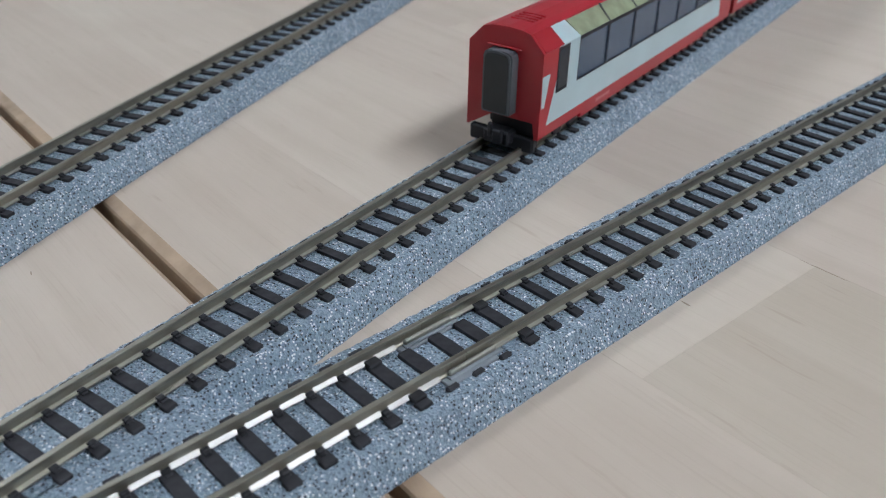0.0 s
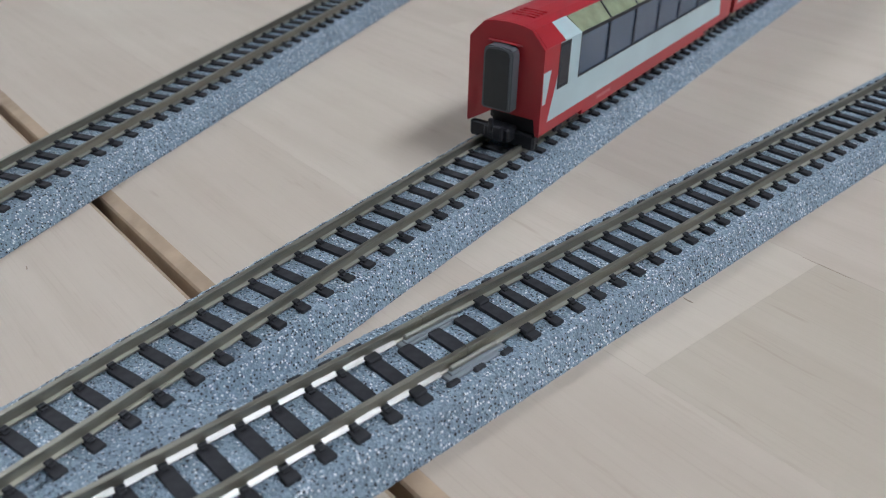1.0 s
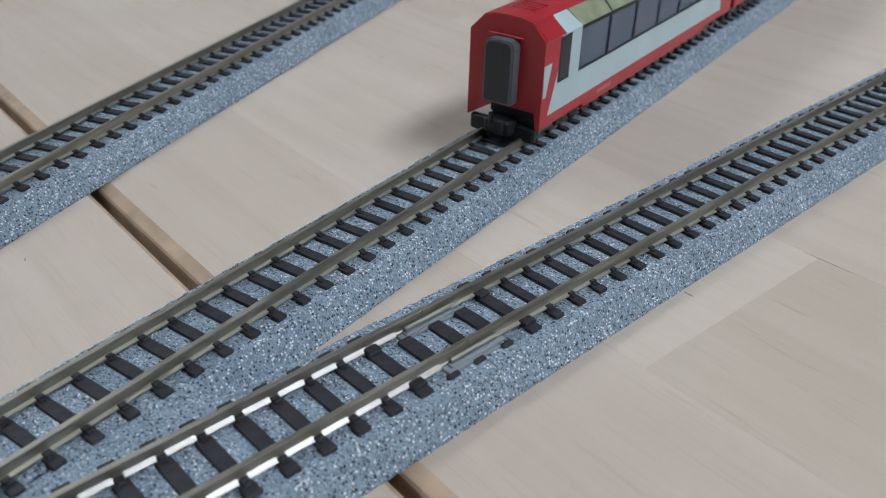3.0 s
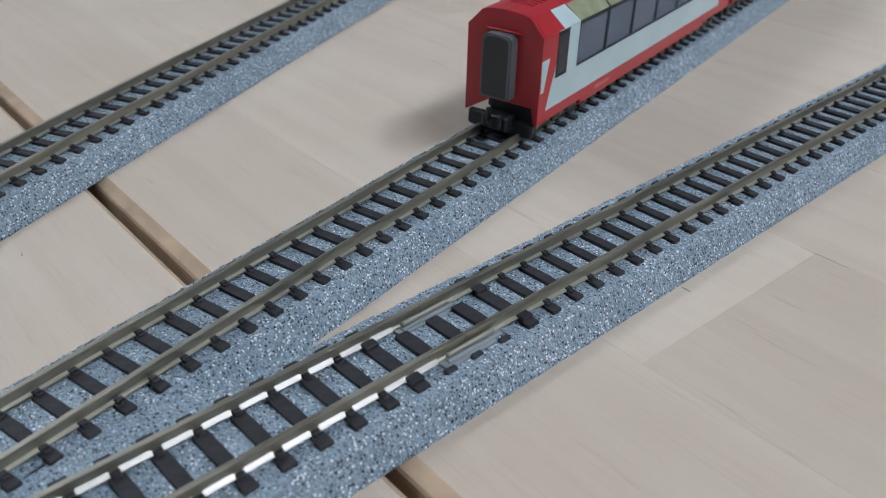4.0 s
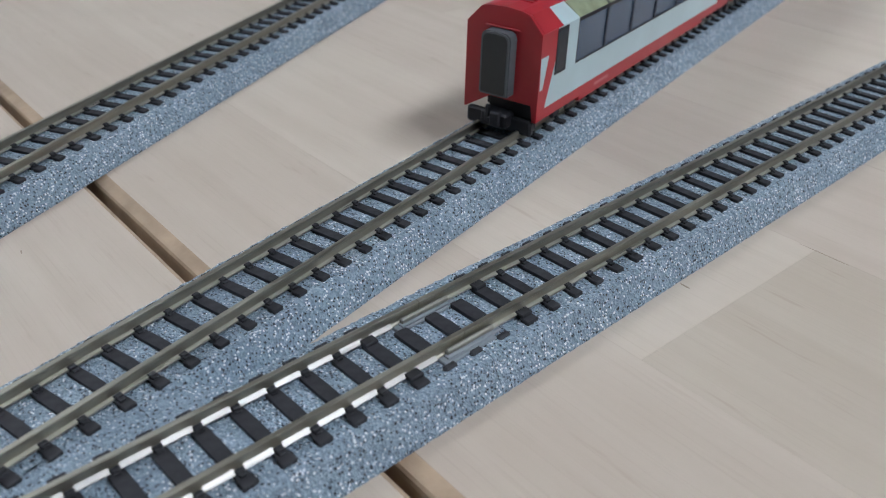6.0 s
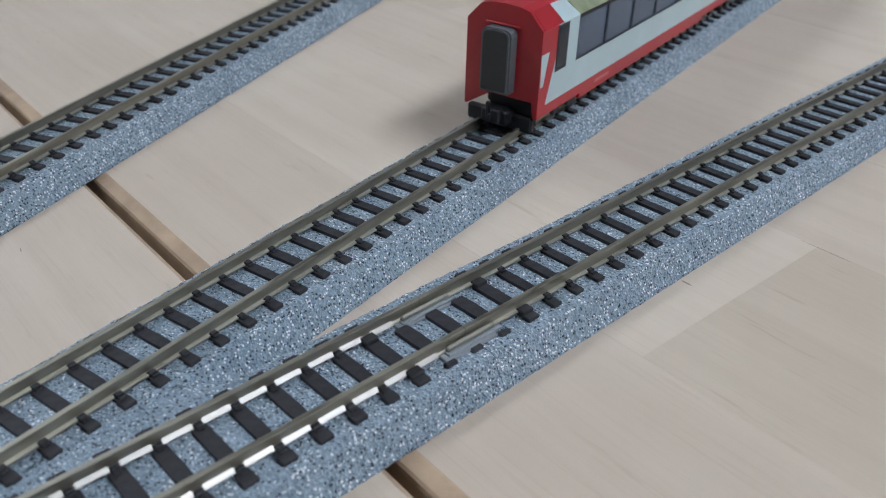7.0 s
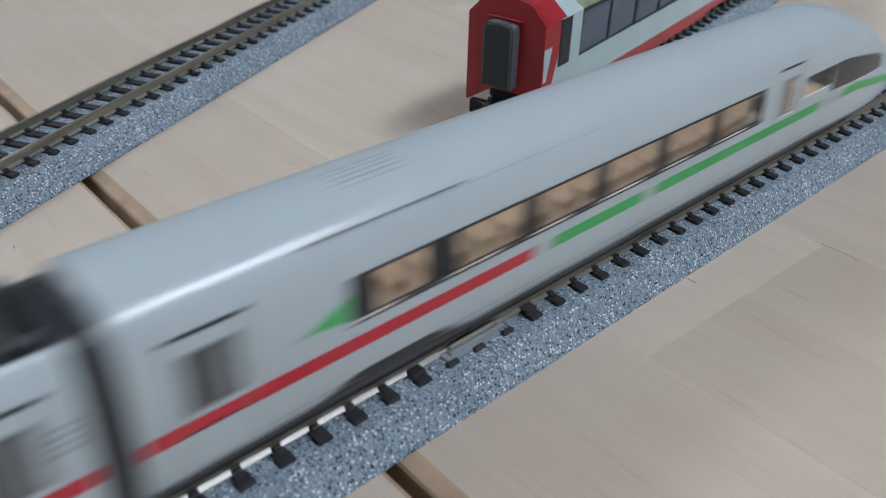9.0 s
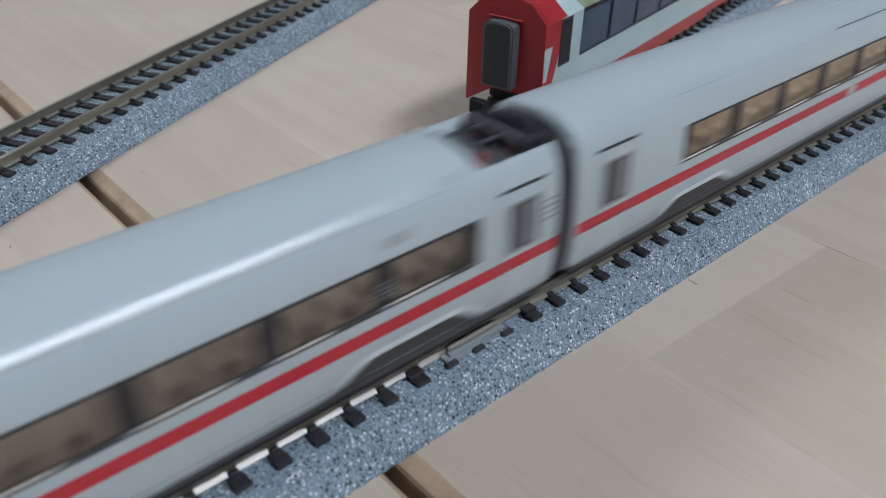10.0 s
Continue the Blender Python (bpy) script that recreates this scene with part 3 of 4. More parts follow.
def red_car(x0):
    L = 120.0
    t = thing("panorama_carriage", "red and pale blue model panorama carriage with roof windows", "model train", x0, 0, 0, group="red train")
    red_end_face(t, 0.0, -1)
    red_end_face(t, L, 1)
    part("roof", extrude_x([(-5.75, 32.6), (-5.75, 33.0), (-3.6, 33.5), (0, 33.75), (3.6, 33.5), (5.75, 33.0), (5.75, 32.6)], 0.85, L - 0.85), M_RED, t, "red roof")
    for q in range(4):
        part("roof_rib", boxed(6.0 + q * 1.6, 6.6 + q * 1.6, -2.8, 2.8, 33.4, 33.95, bevel=0.1), M_RED, t)
    part("underframe", boxed(30, L - 30, -7.4, 7.4, 8.7, 12.2, bevel=0.3), M_BLACK, t, "black underframe")
    part("cabin_floor", boxed(1, L - 1, -8.3, 8.3, 16.0, 16.6), M_SEATBLUE, t)
    w0, n = 16.2, 6
    pitch = (L - 2 * w0) / n
    for s in (-1, 1):
        def slab(pts, y0, y1, name, mat, label="", parent=t):
            return part(name, prism(pts, 1, s * y0, s * y1), mat, parent, label)
        low = slab([(0.9, 13.0), (L - 0.9, 13.0), (L - 0.9, 19.4), (0.9, 19.4)], 8.1, 9.0, "side_wall", M_PALE, "pale blue white side panel")
        slab([(0.9, 10.6), (L - 0.9, 10.6), (L - 0.9, 13.0), (0.9, 13.0)], 8.1, 9.0, "sill", M_RED, "red lower sill")
        slab([(20.5, 9.3), (L - 20.5, 9.3), (L - 21, 10.6), (21, 10.6)], 7.9, 8.7, "skirt", M_RED, "red skirt")
        slab([(27.5, 11.0), (35, 11.0), (35, 11.8), (27.5, 11.8)], 9.0, 9.04, "lettering_bar", M_BAR, "faint pale lettering bar")
        for e in (0, 1):
            def fx(v):
                return v if e == 0 else L - v
            up = slab([(fx(0.9), 19.4), (fx(w0), 19.4), (fx(w0), 29.5), (fx(0.9), 29.5)], 8.1, 9.0, "end_panel", M_PALE, "pale end panel")
            edge = [(fx(3.2), 13.0), (fx(6.8), 23.6), (fx(6.8), 29.5)] if e == 0 else [(fx(9.6), 13.0), (fx(10.8), 17.5), (fx(10.8), 29.5)]
            slab([(fx(0.0), 10.6)] + edge + [(fx(0.0), 29.5)], 9.0, 9.06, "livery_red", M_RED, "red painted corner", up)
            slab([(fx(0.15), 24.6), (fx(3.4), 24.6), (fx(1.7), 17.6), (fx(0.5), 17.6)], 9.06, 9.1, "livery_flash", M_PALE, "white flash", up)
            dw = slab([(fx(6.5), 19.4), (fx(11.4), 19.4), (fx(11.4), 29.3), (fx(6.5), 29.3)], 9.06, 9.12, "door_window", M_BLACK, "black door window frame", up)
            slab([(fx(7.1), 20.1), (fx(10.8), 20.1), (fx(10.8), 28.7), (fx(7.1), 28.7)], 9.12, 9.15, "pane", M_SHIELD, "", dw)
            # sloping corner above the end panel
            bm = bmesh.new()
            qs = [(fx(0.93), s * 9.0, 29.5), (fx(w0 + 0.2), s * 9.0, 29.5), (fx(14.2), s * 5.75, 32.9), (fx(0.93), s * 5.75, 32.9)]
            inn = [(a, b - s * 0.5, c - 0.4) for a, b, c in qs]
            va, vb = [bm.verts.new(q) for q in qs], [bm.verts.new(q) for q in inn]
            for i in range(4):
                bm.faces.new((va[i], va[(i + 1) % 4], vb[(i + 1) % 4], vb[i]))
            bm.faces.new(va), bm.faces.new(vb)
            sl = part("roof_corner", bm, M_PALE, t, "pale sloping roof corner")
            bm = bmesh.new()
            qs = [(fx(0.93), s * 9.0, 29.5), (fx(8.9), s * 9.0, 29.5), (fx(7.9), s * 5.75, 32.9), (fx(0.93), s * 5.75, 32.9)]
            qs = [(a, b + s * 0.05, c + 0.06) for a, b, c in qs]
            inn = [(a, b - s * 0.2, c - 0.2) for a, b, c in qs]
            va, vb = [bm.verts.new(q) for q in qs], [bm.verts.new(q) for q in inn]
            for i in range(4):
                bm.faces.new((va[i], va[(i + 1) % 4], vb[(i + 1) % 4], vb[i]))
            bm.faces.new(va), bm.faces.new(vb)
            part("livery_red", bm, M_RED, sl, "red painted corner")
        slab([(w0, 28.7), (L - w0, 28.7), (L - w0, 29.5), (w0, 29.5)], 8.3, 9.0, "window_rail", M_BLACK, "black rail between side and roof windows")
        slab([(w0, 19.4), (L - w0, 19.4), (L - w0, 19.75), (w0, 19.75)], 8.3, 9.03, "window_sill", M_BLACK)
        for i in range(n):
            a0, a1 = w0 + i * pitch, w0 + (i + 1) * pitch
            slab([(a0 + 0.35, 19.75), (a1 - 0.35, 19.75), (a1 - 0.35, 28.7), (a0 + 0.35, 28.7)], 8.6, 8.75, "window_pane", M_CLEAR, "bluish tinted window pane")
            slab([(a0 - 0.35, 19.75), (a0 + 0.35, 19.75), (a0 + 0.35, 28.7), (a0 - 0.35, 28.7)], 8.4, 8.98, "window_post", M_BLACK)
            bm = bmesh.new()
            e0 = a0 + 0.3 - (1.6 if i == 0 else 0)
            e1 = a1 - 0.3 + (1.6 if i == n - 1 else 0)
            qs = [(a0 + 0.3, s * 8.9, 29.5), (a1 - 0.3, s * 8.9, 29.5), (e1, s * 5.7, 32.8), (e0, s * 5.7, 32.8)]
            inn = [(a, b - s * 0.2, c - 0.2) for a, b, c in qs]
            va, vb = [bm.verts.new(q) for q in qs], [bm.verts.new(q) for q in inn]
            for k in range(4):
                bm.faces.new((va[k], va[(k + 1) % 4], vb[(k + 1) % 4], vb[k]))
            bm.faces.new(va), bm.faces.new(vb)
            part("roof_window", bm, M_ROOFGLASS, t, "greenish curved roof window")
            if i:
                bm = bmesh.new()
                qs = [(a0 - 0.3, s * 9.0, 29.5), (a0 + 0.3, s * 9.0, 29.5), (a0 + 0.3, s * 5.75, 32.95), (a0 - 0.3, s * 5.75, 32.95)]
                inn = [(a, b - s * 0.4, c - 0.4) for a, b, c in qs]
                va, vb = [bm.verts.new(q) for q in qs], [bm.verts.new(q) for q in inn]
                for k in range(4):
                    bm.faces.new((va[k], va[(k + 1) % 4], vb[(k + 1) % 4], vb[k]))
                bm.faces.new(va), bm.faces.new(vb)
                part("roof_window_post", bm, M_BLACK, t)
    for i in range(2 * n):
        x = w0 + (i + 0.5) * pitch / 2
        st = bmesh.new()
        for yy in (-6.6, -3.4, 3.4, 6.6):
            box(st, x - 1.6, x + 1.4, yy - 1.3, yy + 1.3, 16.6, 20.2, bevel=0.3)
            box(st, x + 1.2, x + 2.0, yy - 1.3, yy + 1.3, 19.8, 24.6, bevel=0.3)
        part("seat_row", st, M_SEATBLUE, t, "blue grey moulded seats")
    part("ceiling_panel", boxed(6, L - 6, -5.6, 5.6, 32.2, 32.5), M_CREAM, t)
    for bx in (18.0, L - 18.0):
        bogie(t, bx, 4.6, 15)
        for s in (-1, 1):
            fr = bmesh.new()
            box(fr, bx - 9.5, bx + 9.5, s * 7.5 - 0.45, s * 7.5 + 0.45, 9.3, 10.5, bevel=0.2)
            for dx in (-7.0, 7.0):
                box(fr, bx + dx - 1.6, bx + dx + 1.6, s * 7.7 - 0.5, s * 7.7 + 0.5, 8.3, 10.9, bevel=0.3)
            box(fr, bx - 2.2, bx + 2.2, s * 7.7 - 0.45, s * 7.7 + 0.45, 8.6, 10.3, bevel=0.3)
            part("bogie_side_frame", fr, M_BLACK, t, "black moulded bogie side frame")
    return t


def bogie(t, x, zc, half):
    z = RAIL_TOP + 2.6
    fr = bmesh.new()
    for s in (-1, 1):
        box(fr, x - half * 0.8, x + half * 0.8, s * 6.4 - 0.5, s * 6.4 + 0.5, z - 0.9, z + 1.2, bevel=0.3)
    box(fr, x - 3, x + 3, -6.4, 6.4, z, z + 1.6, bevel=0.3)
    b = part("bogie", fr, M_BLACK, t, "black bogie frame")
    for dx in (-half * 0.5, half * 0.5):
        wl = bmesh.new()
        for s in (-1, 1):
            cylinder(wl, (x + dx, s * 4.6, z), 2.6, 1.2, "y", 20)
            cylinder(wl, (x + dx, s * 3.9, z), 3.0, 0.4, "y", 20)
        cylinder(wl, (x + dx, 0, z), 0.6, 9, "y", 8)
        part("wheelset", wl, M_WHEEL, b, "metal wheels on an axle")


red_car(68.9)
red_car(68.9 + 123.6)


# ---- white express train ----
Z0, ZR = 12.1, 35.0
HALF = [(0.0, Z0), (8.75, Z0), (8.95, 12.9), (9.2, 15.5), (9.25, 19.0), (9.25, 22.0), (9.12, 24.8), (8.95, 27.4), (8.65, 29.2), (8.2, 30.8), (7.4, 32.3),
        (6.2, 33.5), (4.6, 34.3), (2.6, 34.8), (0.0, ZR)]
NOSE = 50.0


def taper(d):
    """Width and roof height of the leading car, d millimetres behind its tip."""
    u = min(1.0, max(0.0, d / NOSE))
    wide = min(1.0, max(0.0, d / 44.0))
    w = 0.24 + 0.76 * (1 - (1 - wide) ** 2.3) ** 0.62 if d < 44 else 1.0
    top = 13.6 + (ZR - 13.6) * math.sin(math.pi / 2 * u) ** 1.1
    low = Z0 - 1.8 * (1 - u) + 1.3 * max(0, 1 - d / 6) ** 2
    return w, top, low


def skin(d, y, z, nose):
    if not nose:
        return y, z
    w, top, low = taper(d)
    k = (z - Z0) / (ZR - Z0)
    return y * w, low + (top - low) * k


def side_at(z, nose, d):
    """The half width of the body at the height z."""
    pts = [skin(d, y, zz, nose) for y, zz in HALF[1:]]
    for (y0, z0), (y1, z1) in zip(pts, pts[1:]):
        if z0 <= z <= z1:
            return y0 + (y1 - y0) * (z - z0) / (z1 - z0 + 1e-9)
    return pts[-1][0]


def patch(t, name, mat, d0, d1, lo, hi, side, nose=False, lift=0.05, label="", rows=3, step=2.0):
    """A thin layer on the body's side between two heights (functions of d)."""
    bm = bmesh.new()
    n = max(1, int((d1 - d0) / step))
    grid = []
    for i in range(n + 1):
        d = d0 + (d1 - d0) * i / n
        col = []
        for j in range(rows + 1):
            z = lo(d) + (hi(d) - lo(d)) * j / rows
            col.append(bm.verts.new((-d, side * (side_at(z, nose, d) + lift), z + lift * 0.4)))
        grid.append(col)
    for a, b in zip(grid, grid[1:]):
        for j in range(rows):
            bm.faces.new((a[j], a[j + 1], b[j + 1], b[j]))
    return part(name, bm, mat, t, label, smooth=True)


def flat(v):
    return lambda d: v


WELL = {6.2: (6.9, 32.9), 4.6: (6.3, 31.2), 2.6: (3.0, 31.0), 0.0: (0.0, 31.0)}   # roof section where it is sunken


def body_shell(t, length, nose, openings, name="body_shell"):
    """The skin of a car, open where the window bands are."""
    marks = {2.2 if nose else 0.0, length}
    for a, b in openings:
        marks |= {a, b}
    if nose:
        marks |= {2.2 + (NOSE - 2.2) * (i / 36.0) ** 1.35 for i in range(37)}
    else:
        marks |= {0.35, 1.0, 13.2, 14.0}
    marks = sorted(marks | {length - 0.35, length - 1.0})
    ring_pts = [(y, z) for y, z in HALF[1:]] + [(-y, z) for y, z in HALF[1:-1][::-1]]
    bm = bmesh.new()
    rings = []
    for d in marks:
        e = 0.0
        if d < 0.34 and not nose or d > length - 0.34:
            e = 0.5
        elif (d < 0.9 and not nose) or d > length - 0.9:
            e = 0.12
        ring = []
        for y, z in ring_pts:
            yy, zz = skin(d, y, z, nose)
            if not nose and d < 13.5 and z > 33:
                yy, zz = WELL[round(abs(y), 1)]
                yy = math.copysign(yy, y) if y else 0.0
            zc = 23.0
            ring.append(bm.verts.new((-d, yy * (1 - e / 9.3), zc + (zz - zc) * (1 - e / 12))))
        rings.append(ring)
    k = len(ring_pts)
    for a, b, d0, d1 in zip(rings, rings[1:], marks, marks[1:]):
        dm = (d0 + d1) / 2
        for i in range(k):
            j = (i + 1) % k
            z0, z1 = ring_pts[i][1], ring_pts[j][1]
            if min(z0, z1) >= 21.9 and max(z0, z1) <= 27.5 and any(p <= dm <= q for p, q in openings):
                continue
            bm.faces.new((a[i], a[j], b[j], b[i]))
    bm.faces.new(rings[0]), bm.faces.new(rings[-1])
    return part(name, bm, M_WHITE, t, "glossy white body shell", smooth=True)


def glazing(t, d0, d1, n, lit, nose):
    """A band of panes with dark posts, and the cabin with its glow strip behind it."""
    pitch = (d1 - d0) / n
    for s in (-1, 1):
        for i in range(n):
            a, b = d0 + i * pitch, d0 + (i + 1) * pitch
            post = 1.5
            if nose and i == n - 1:
                post = 3.6
            patch(t, "window_pane", M_GLASS, a + post, b - post, flat(22.0), flat(27.4), s, lift=-0.18, label="smoked window with warm light behind" if lit else "dark smoked window", step=20)
            patch(t, "window_post", M_BLACK, a, a + post, flat(22.0), flat(27.4), s, lift=-0.12, step=20)
            patch(t, "window_post", M_BLACK, b - post, b, flat(22.0), flat(27.4), s, lift=-0.12, step=20)
            m = a + pitch * (0.40, 0.52, 0.34, 0.47)[i % 4]
            # part of each edge is painted bright as though cabin light gathers there
            patch(t, "window_ledge", M_LEDGE, m, b - 0.9, flat(21.6), flat(21.92), s, lift=0.05, step=200, rows=1, label="lower window edge painted bright for caught cabin light")
            patch(t, "window_frame", M_DARKGREY, a, m, flat(21.6), flat(21.92), s, lift=0.045, step=200, rows=1)
        patch(t, "window_frame", M_BLACK, d0, d1, flat(27.2), flat(27.62), s, lift=0.04, step=200, rows=1)
        patch(t, "window_frame", M_BLACK, d0, d1, flat(21.25), flat(21.6), s, lift=0.04, step=200, rows=1)
        patch(t, "window_frame", M_BLACK, d0, d1, flat(21.92), flat(22.25), s, lift=0.04, step=200, rows=1)
    part("cabin_floor", boxed(-d1 - 4, -d0 + 4, -8.6, 8.6, 20.6, 21.2), M_SEAT, t)
    part("partition", boxed(-d1 - 4, -d0 + 4, -0.25, 0.25, 21.2, 30.0), M_SEAT, t, "tan centre partition")
    # lit 0 means no lamp: the strip is only an added fill
    part("cabin_glow_strip", boxed(-d1 + 1, -d0 - 1, -5.5, 5.5, 29.6, 30.0), (M_GLOW_DIM, M_GLOW_MID, M_GLOW)[lit], t, "warm glowing light strip" if lit else "dim fill strip added in the unlit cabin")
    st = bmesh.new()
    x = d0 + 2
    while x < d1 - 3:
        for s in (-1, 1):
            box(st, -x - 2.6, -x, s * 5.2 - 2.6, s * 5.2 + 2.6, 21.2, 23.2, bevel=0.3)
            box(st, -x - 0.9, -x, s * 5.2 - 2.6, s * 5.2 + 2.6, 23.0, 26.2, bevel=0.3)
        x += 5.2
    part("seats", st, M_SEAT, t, "tan moulded seats")


def door(t, d0, d1, lit=False):
    for s in (-1, 1):
        dr = patch(t, "door", M_WHITE, d0 - 0.9, d1 + 0.9, flat(13.4), flat(29.0), s, lift=0.07, step=50, rows=10, label="white plug door")
        # a lit door has the cabin's light painted into its opaque pane
        dw = patch(dr, "door_window", M_DOORLIT if lit else M_DOORGLASS, d0 + 0.6, d1 - 0.6, flat(20.8), flat(27.2), s, lift=0.12, step=50, rows=4, label="tall door window painted in cabin-lit brown" if lit else "dark tall door window")
        patch(dw, "door_glass_band", M_SEAT if lit else M_GREY, d0 + 1.2, d0 + 2.5, flat(21.1), flat(26.9), s, lift=0.14, step=50, rows=4, label="paler band painted on the door glass")
        if lit:
            patch(dw, "window_ledge", M_LEDGE, d0 + 0.6, d1 - 0.6, flat(20.35), flat(20.75), s, lift=0.14, step=50, rows=1, label="lower window edge painted bright for caught cabin light")
        patch(dr, "door_window_rim", M_GREY, d0 + 0.1, d1 - 0.1, flat(20.3), flat(27.6), s, lift=0.09, step=50, rows=4)
        patch(dr, "door_slot", M_BLACK, d0 - 1.2, d1 + 1.2, flat(29.2), flat(29.65), s, lift=0.09, step=50, rows=1, label="dark slot above the door")
        for e in (d0 - 0.95, d1 + 0.75):
            patch(dr, "door_seam", M_GREY, e, e + 0.2, flat(13.4), flat(29.0), s, lift=0.1, step=50, rows=8)


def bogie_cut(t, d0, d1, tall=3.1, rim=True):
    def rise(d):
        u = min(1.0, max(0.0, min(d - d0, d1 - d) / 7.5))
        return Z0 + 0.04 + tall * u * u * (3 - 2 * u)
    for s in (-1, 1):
        # nothing is cut out: a dark layer on the skin paints the opening's shade
        patch(t, "bogie_opening_shade", M_SHADEGAP, d0, d1, flat(Z0 + 0.02), rise, s, lift=0.06, step=0.7, rows=3, label="dark patch painting the shade in the bogie opening")
        if not rim:
            continue
        # the raised rim's highlight is put into its lighter colour
        patch(t, "skirt_rim", M_RIM, d0 + 2.5, d1 - 2.5, lambda d: rise(d) + 0.05, lambda d: rise(d) + 0.95, s, lift=0.16, step=0.7, rows=2, label="raised white rim over the bogie opening, painted lighter as if lit")
    bogie(t, -(d0 + d1) / 2, 4.6, (d1 - d0) / 2)


def roof_well(t, d0, d1):
    """The sunken roof end with the folded current collector."""
    w = part("roof_well", boxed(-d1 + 0.8, -d0 - 0.2, -6.2, 6.2, 30.9, 31.35, bevel=0.1), M_DARKGREY, t, "dark sunken roof end")
    part("well_back", boxed(-d1 + 0.35, -d1 + 0.75, -6.2, 6.2, 31.2, 34.2, bevel=0.1), M_DARKGREY, w)
    for s in (-1, 1):
        for d in (d0 + 3.2, d1 - 3.2):
            c = bmesh.new()
            for k in range(3):
                cylinder(c, (-d, s * 3.2, 31.6 + 0.5 * k), 1.15 - 0.12 * k, 0.34, "z", 12)
            part("insulator", c, M_INS, w, "brown red insulator")
    part("well_hood", boxed(-d0 - 4.2, -d0 - 0.2, -5.8, 5.8, 31.0, 33.9, bevel=0.6), M_BLACK, w, "black hood at the gangway end of the well")
    pan = bmesh.new()
    for s in (-1, 1):
        box(pan, -d1 + 2, -d0 - 1.5, s * 2.0 - 0.2, s * 2.0 + 0.2, 33.2, 33.6)
    box(pan, -d0 - 2.6, -d0 - 1.7, -5.2, 5.2, 33.5, 33.9)
    box(pan, -d1 + 2, -d1 + 2.6, -4.2, 4.2, 33.2, 33.6)
    part("pantograph", pan, M_DARKGREY, w, "folded dark grey current collector")


def express_car(label, length, nose, lit=2, group="white train"):
    t = thing("express_carriage", label, "model train", group=group)
    first = 75.6 if nose else 15.5
    last = length - 26.0
    panes = 6 if nose else 9
    openings = [(first, last)]
    if nose:
        openings.append((49.2, 60.8))
    body_shell(t, length, nose, openings)
    glazing(t, first, last, panes, lit, nose)
    lo, hi = flat(17.75), flat(19.65)
    end = length - 0.6
    for s in (-1, 1):
        if nose:
            patch(t, "green_stripe", M_GREEN, 2.6, 42.0, lambda d: 11.7 + 6.05 * min(1, d / 36) ** 0.8, lambda d: 12.8 + 6.8 * min(1, d / 36) ** 0.8, s, True, 0.07, "green painted stripe")
            patch(t, "green_stripe", M_GREEN, 53.0, 106.5, lo, hi, s, False, 0.07, "green painted stripe", step=10)
            patch(t, "green_stripe", M_GREEN, 110.0, 131.0, lo, hi, s, False, 0.07, "green painted stripe", step=10)
            patch(t, "red_stripe", M_STRIPE, 135.0, end, lo, hi, s, False, 0.07, "red painted stripe", step=10)
            for k, (b0, b1) in enumerate(((44.0, 46.0), (46.5, 47.8), (48.3, 51.4))):
                patch(t, "lettering_bar", M_VENT, b0, b1, flat(17.9), flat(19.2), s, False, 0.07, "grey lettering bar", step=10, rows=1)
            patch(t, "green_mark", M_GREEN, last + 0.4, last + 7, lambda d: 22.2 + 2.4 * (d - last) / 7 * 0.4, lambda d: 25.6 - 3.0 * (d - last) / 7, s, False, 0.06, "green slanting mark", step=1)
        else:
            patch(t, "red_stripe", M_STRIPE, 0.6, end, lo, hi, s, False, 0.07, "red painted stripe", step=10)
            patch(t, "emblem", M_PALE, 90, 93.5, flat(17.9), flat(19.5), s, False, 0.09, "pale patch in the stripe", step=10)
        patch(t, "roof_seam", M_VENT, 120 if nose else 20, length - 22, flat(32.25), flat(32.38), s, False, 0.05, "fine roof seam", step=300, rows=1)
        patch(t, "roof_slot", M_DARKGREY, 147 if nose else 79, 171 if nose else 102, flat(32.45), flat(32.62), s, False, 0.06, "dark roof slot", step=300, rows=1)
        patch(t, "side_seam", M_GREY, 50 if nose else 2, length - 2, flat(13.55), flat(13.65), s, False, 0.05, "fine seam above the skirt", step=300, rows=1)
        patch(t, "side_seam", M_VENT, 50 if nose else 2, length - 2, flat(12.95), flat(13.03), s, False, 0.05, "fine seam above the skirt", step=300, rows=1)
    part("underframe", boxed(-length + 1.5, -(30 if nose else 1.5), -7.4, 7.4, 9.0, 10.9, bevel=0.3), M_BLACK, t, "black underframe")
    part("lower_skirt", boxed(-length + 1.5, -(30 if nose else 1.5), -8.3, 8.3, 10.7, 12.25, bevel=0.25), M_SKIRT, t, "dark blue grey lower skirt")
    for q in range(6):
        y = -2.5 + q
        z = 35.0 - 0.035 * y * y
        part("roof_vent", boxed(-(162 if nose else 95), -(152 if nose else 85), y - 0.16, y + 0.16, z - 0.3, z + 0.06, bevel=0.04), M_VENT, t, "grey roof vent slit")
    door(t, length - 12.2, length - 5.4)
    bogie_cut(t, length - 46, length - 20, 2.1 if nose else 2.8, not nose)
    if nose:
        door(t, 63.7, 69.5, True)
        bogie(t, -38.0, 4.6, 12)
        for s in (-1, 1):
            patch(t, "cab_window", M_SHIELD, 23.6, 48.8, lambda d: 19.9 + 0.8 * (d - 23.6) / 25.2, lambda d: 22.0 + 4.1 * min(1, ((d - 23.6) / 20.0)) ** 0.6, s, True, 0.08, "black cab side window", rows=4, step=1.0)
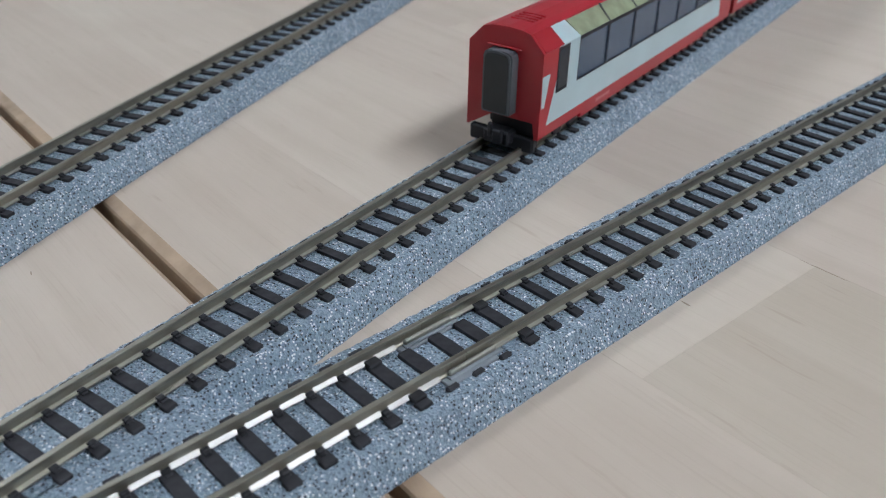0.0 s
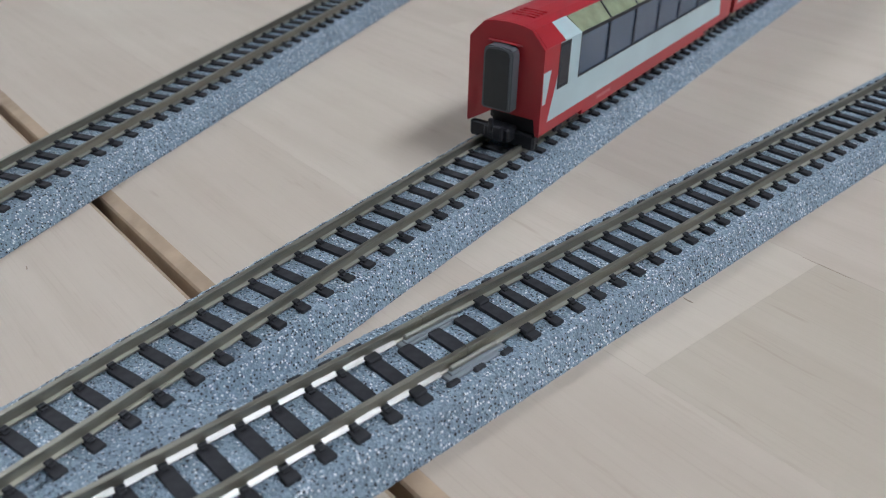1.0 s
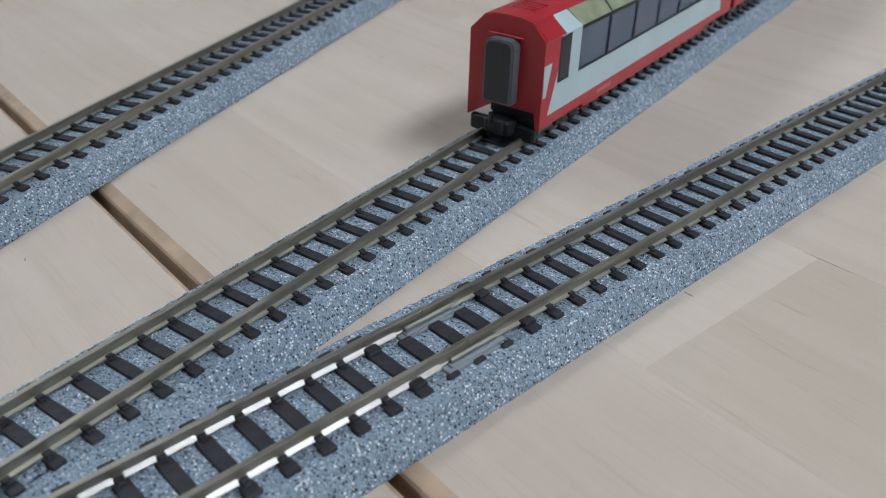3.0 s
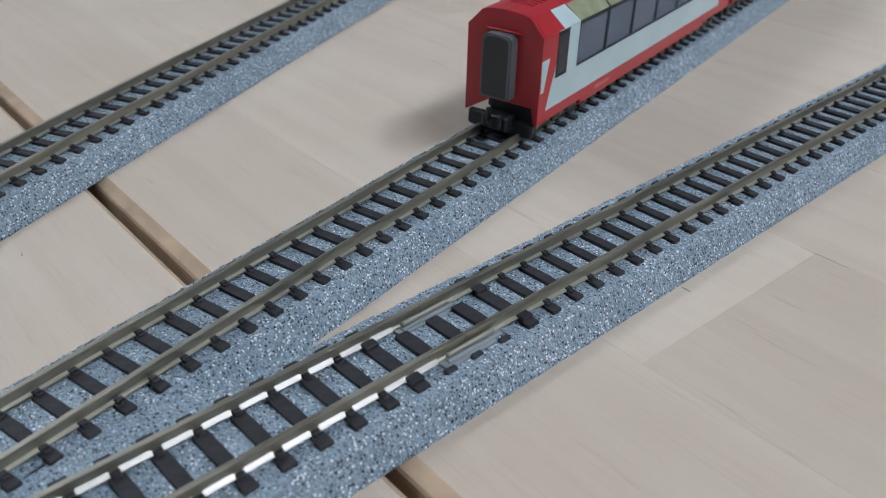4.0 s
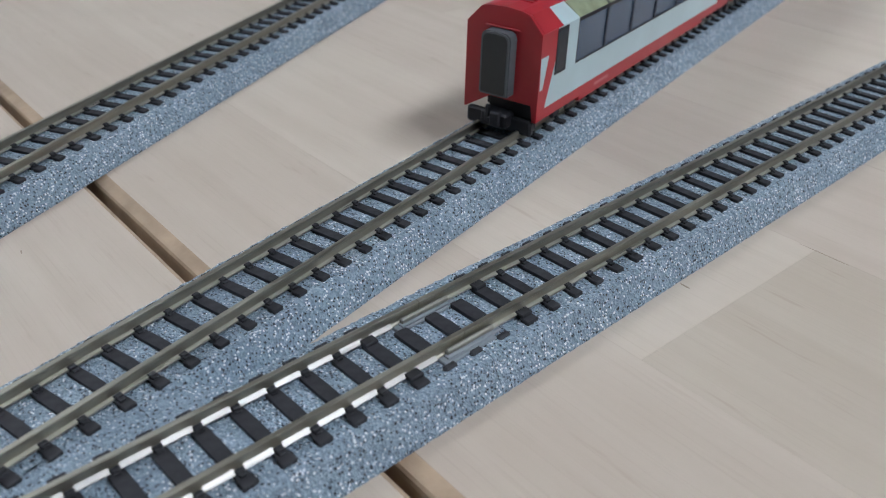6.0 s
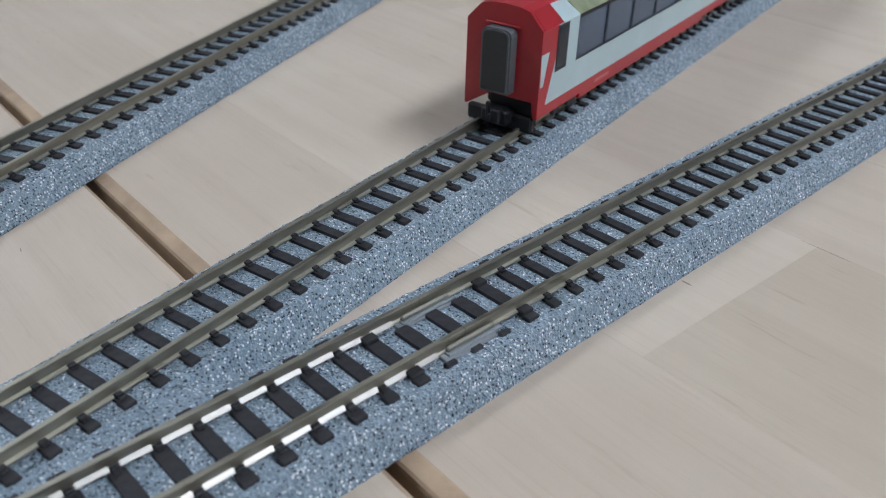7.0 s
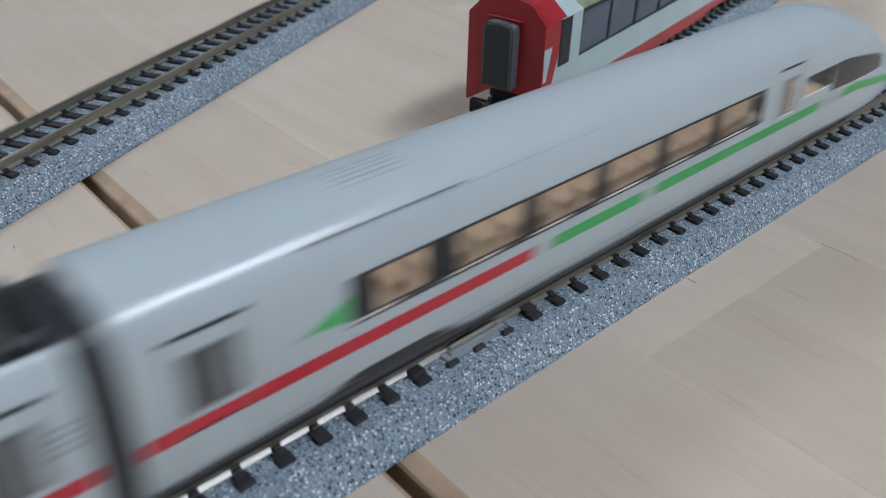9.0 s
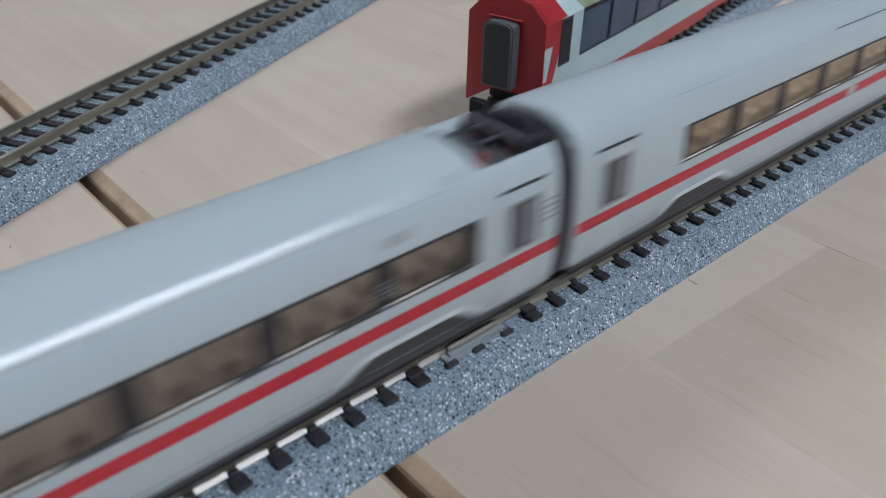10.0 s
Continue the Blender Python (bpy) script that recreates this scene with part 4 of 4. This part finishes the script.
            patch(t, "window_pane", M_GLASS, 49.6, 60.4, flat(22.0), flat(27.4), s, lift=-0.15, label="smoked window with warm light behind", step=20)
            patch(t, "window_ledge", M_LEDGE, 49.6, 60.4, flat(21.95), flat(22.35), s, lift=-0.05, step=200, rows=1)
            patch(t, "window_header", M_WHITE, 48.9, 61.1, flat(26.1), flat(27.7), s, False, 0.06, "white panel above the front window", step=20, rows=2)
        part("cabin_floor", boxed(-61, -49.4, -8.4, 8.4, 20.6, 21.2), M_SEAT, t)
        part("cab_lamp", boxed(-60, -50, -6.5, 6.5, 28.4, 28.8), M_GLOW, t, "warm glowing light strip")
        part("cab_partition", boxed(-61, -49.5, -0.25, 0.25, 21.0, 29.0), M_SEAT, t)
        # windscreen across the brow, with three lamps above it
        bm = bmesh.new()
        grid = []
        for i in range(15):
            d = 12.5 + 17.0 * i / 14
            w, top, low = taper(d)
            row = []
            for j in range(13):
                f = (j - 6) / 6.0
                lim = 0.24 + 0.22 * (i / 14.0)
                k = abs(f) * lim
                pts = [skin(d, y, z, True) for y, z in HALF[::-1]]
                tgt = k * 9.25 * w
                yy, zz = tgt, pts[0][1]
                for (y0, z0), (y1, z1) in zip(pts, pts[1:]):
                    if y0 <= tgt <= y1:
                        zz = z0 + (z1 - z0) * (tgt - y0) / (y1 - y0 + 1e-9)
                        break
                row.append(bm.verts.new((-d, math.copysign(yy, f), zz + 0.1)))
            grid.append(row)
        for a, b in zip(grid, grid[1:]):
            for j in range(12):
                bm.faces.new((a[j], a[j + 1], b[j + 1], b[j]))
        ws = part("windscreen", bm, M_SHIELD, t, "black sloping windscreen", smooth=True)
        for yy in (-2.0, 0.0, 2.0):
            w, top, low = taper(27.2)
            part("headlamp", boxed(-27.6, -26.5, yy - 0.3, yy + 0.3, top - 1.0, top - 0.08, bevel=0.12), M_HEAD, ws, "glowing warm headlamp")
        for s in (-1, 1):
            part("buffer_lamp", boxed(-7.5, -5.2, min(s * 5.0, s * 5.9), max(s * 5.0, s * 5.9), 15.2, 16.0, bevel=0.2), M_DARKGREY, t)
    else:
        for s in (-1, 1):
            for k in range(4):
                patch(t, "lettering_bar", M_GREY, 1.4, 3.4 - 0.3 * (k % 2), flat(23.0 + 0.9 * k), flat(23.4 + 0.9 * k), s, False, 0.06, "small grey lettering bar", step=10, rows=1)
                patch(t, "lettering_bar", M_GREY, 28.4 + 0.4 * (k % 2), 32.6, flat(22.9 + 0.62 * k), flat(23.1 + 0.62 * k), s, False, -0.04, "pale lettering bar on the dark window band", step=10, rows=1)
                patch(t, "roof_grille_bar", M_VENT, 16.5, 20.5, flat(32.75 + 0.22 * k), flat(32.85 + 0.22 * k), s, False, 0.06, "pale grey roof grille slit", step=10, rows=1)
            patch(t, "emblem", M_VENT, 26.5, 30.5, flat(28.9), flat(30.2), s, False, 0.06, "small pale grey emblem", step=2, rows=2)
        roof_well(t, 0.8, 13.8)
        door(t, 4.4, 10.6)
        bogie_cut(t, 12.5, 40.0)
    part("gangway", extrude_x([(y * 0.94, 12.2 + (z - 12.2) * 0.95) for y, z in HALF[1:]] + [(-y * 0.94, 12.2 + (z - 12.2) * 0.95) for y, z in HALF[1:-1][::-1]], -length - 3.6, -length + 0.3),
         M_BLACK, t, "black ribbed gangway bellows")
    return t


L1, L2 = 191.9, 179.0
lead = express_car("glossy white model express lead carriage with green and red stripes", L1, True, 2)
second = express_car("glossy white model express carriage with a red stripe", L2, False, 1)
third = express_car("glossy white model express carriage with dim brown windows", L2, False, 0)


def motions():
    ca, sa = math.cos(radians(C_A)), math.sin(radians(C_A))

    def on_track(s):
        return pose((C_X + s * ca) * MM, (C_Y + s * sa) * MM, 0, 0, 0, C_A)

    # the leading nose along the track, millimetres from its reference point; it waits beyond the view and sets off at 4.6 s
    nose = [(0.0, -830.0), (4.6, -830.0), (5.4, -780.0), (6.2, -648.0), (7.0, -476.0), (7.6, -327.0), (8.0, -213.0), (8.2, -152.5), (8.3, -124.0), (8.4, -97.0), (8.5, -68.3), (8.6, -39.1), (8.7, -9.8),
            (8.8, 18.3), (9.0, 72.5), (9.2, 124.8), (9.4, 175.0), (9.7, 248.0), (10.0, 320.2)]
    for car, back in ((lead, 0.0), (second, L1 + 3.4), (third, L1 + L2 + 6.8)):
        walk(car, [(t, on_track(s - back)) for t, s in nose])


motions()
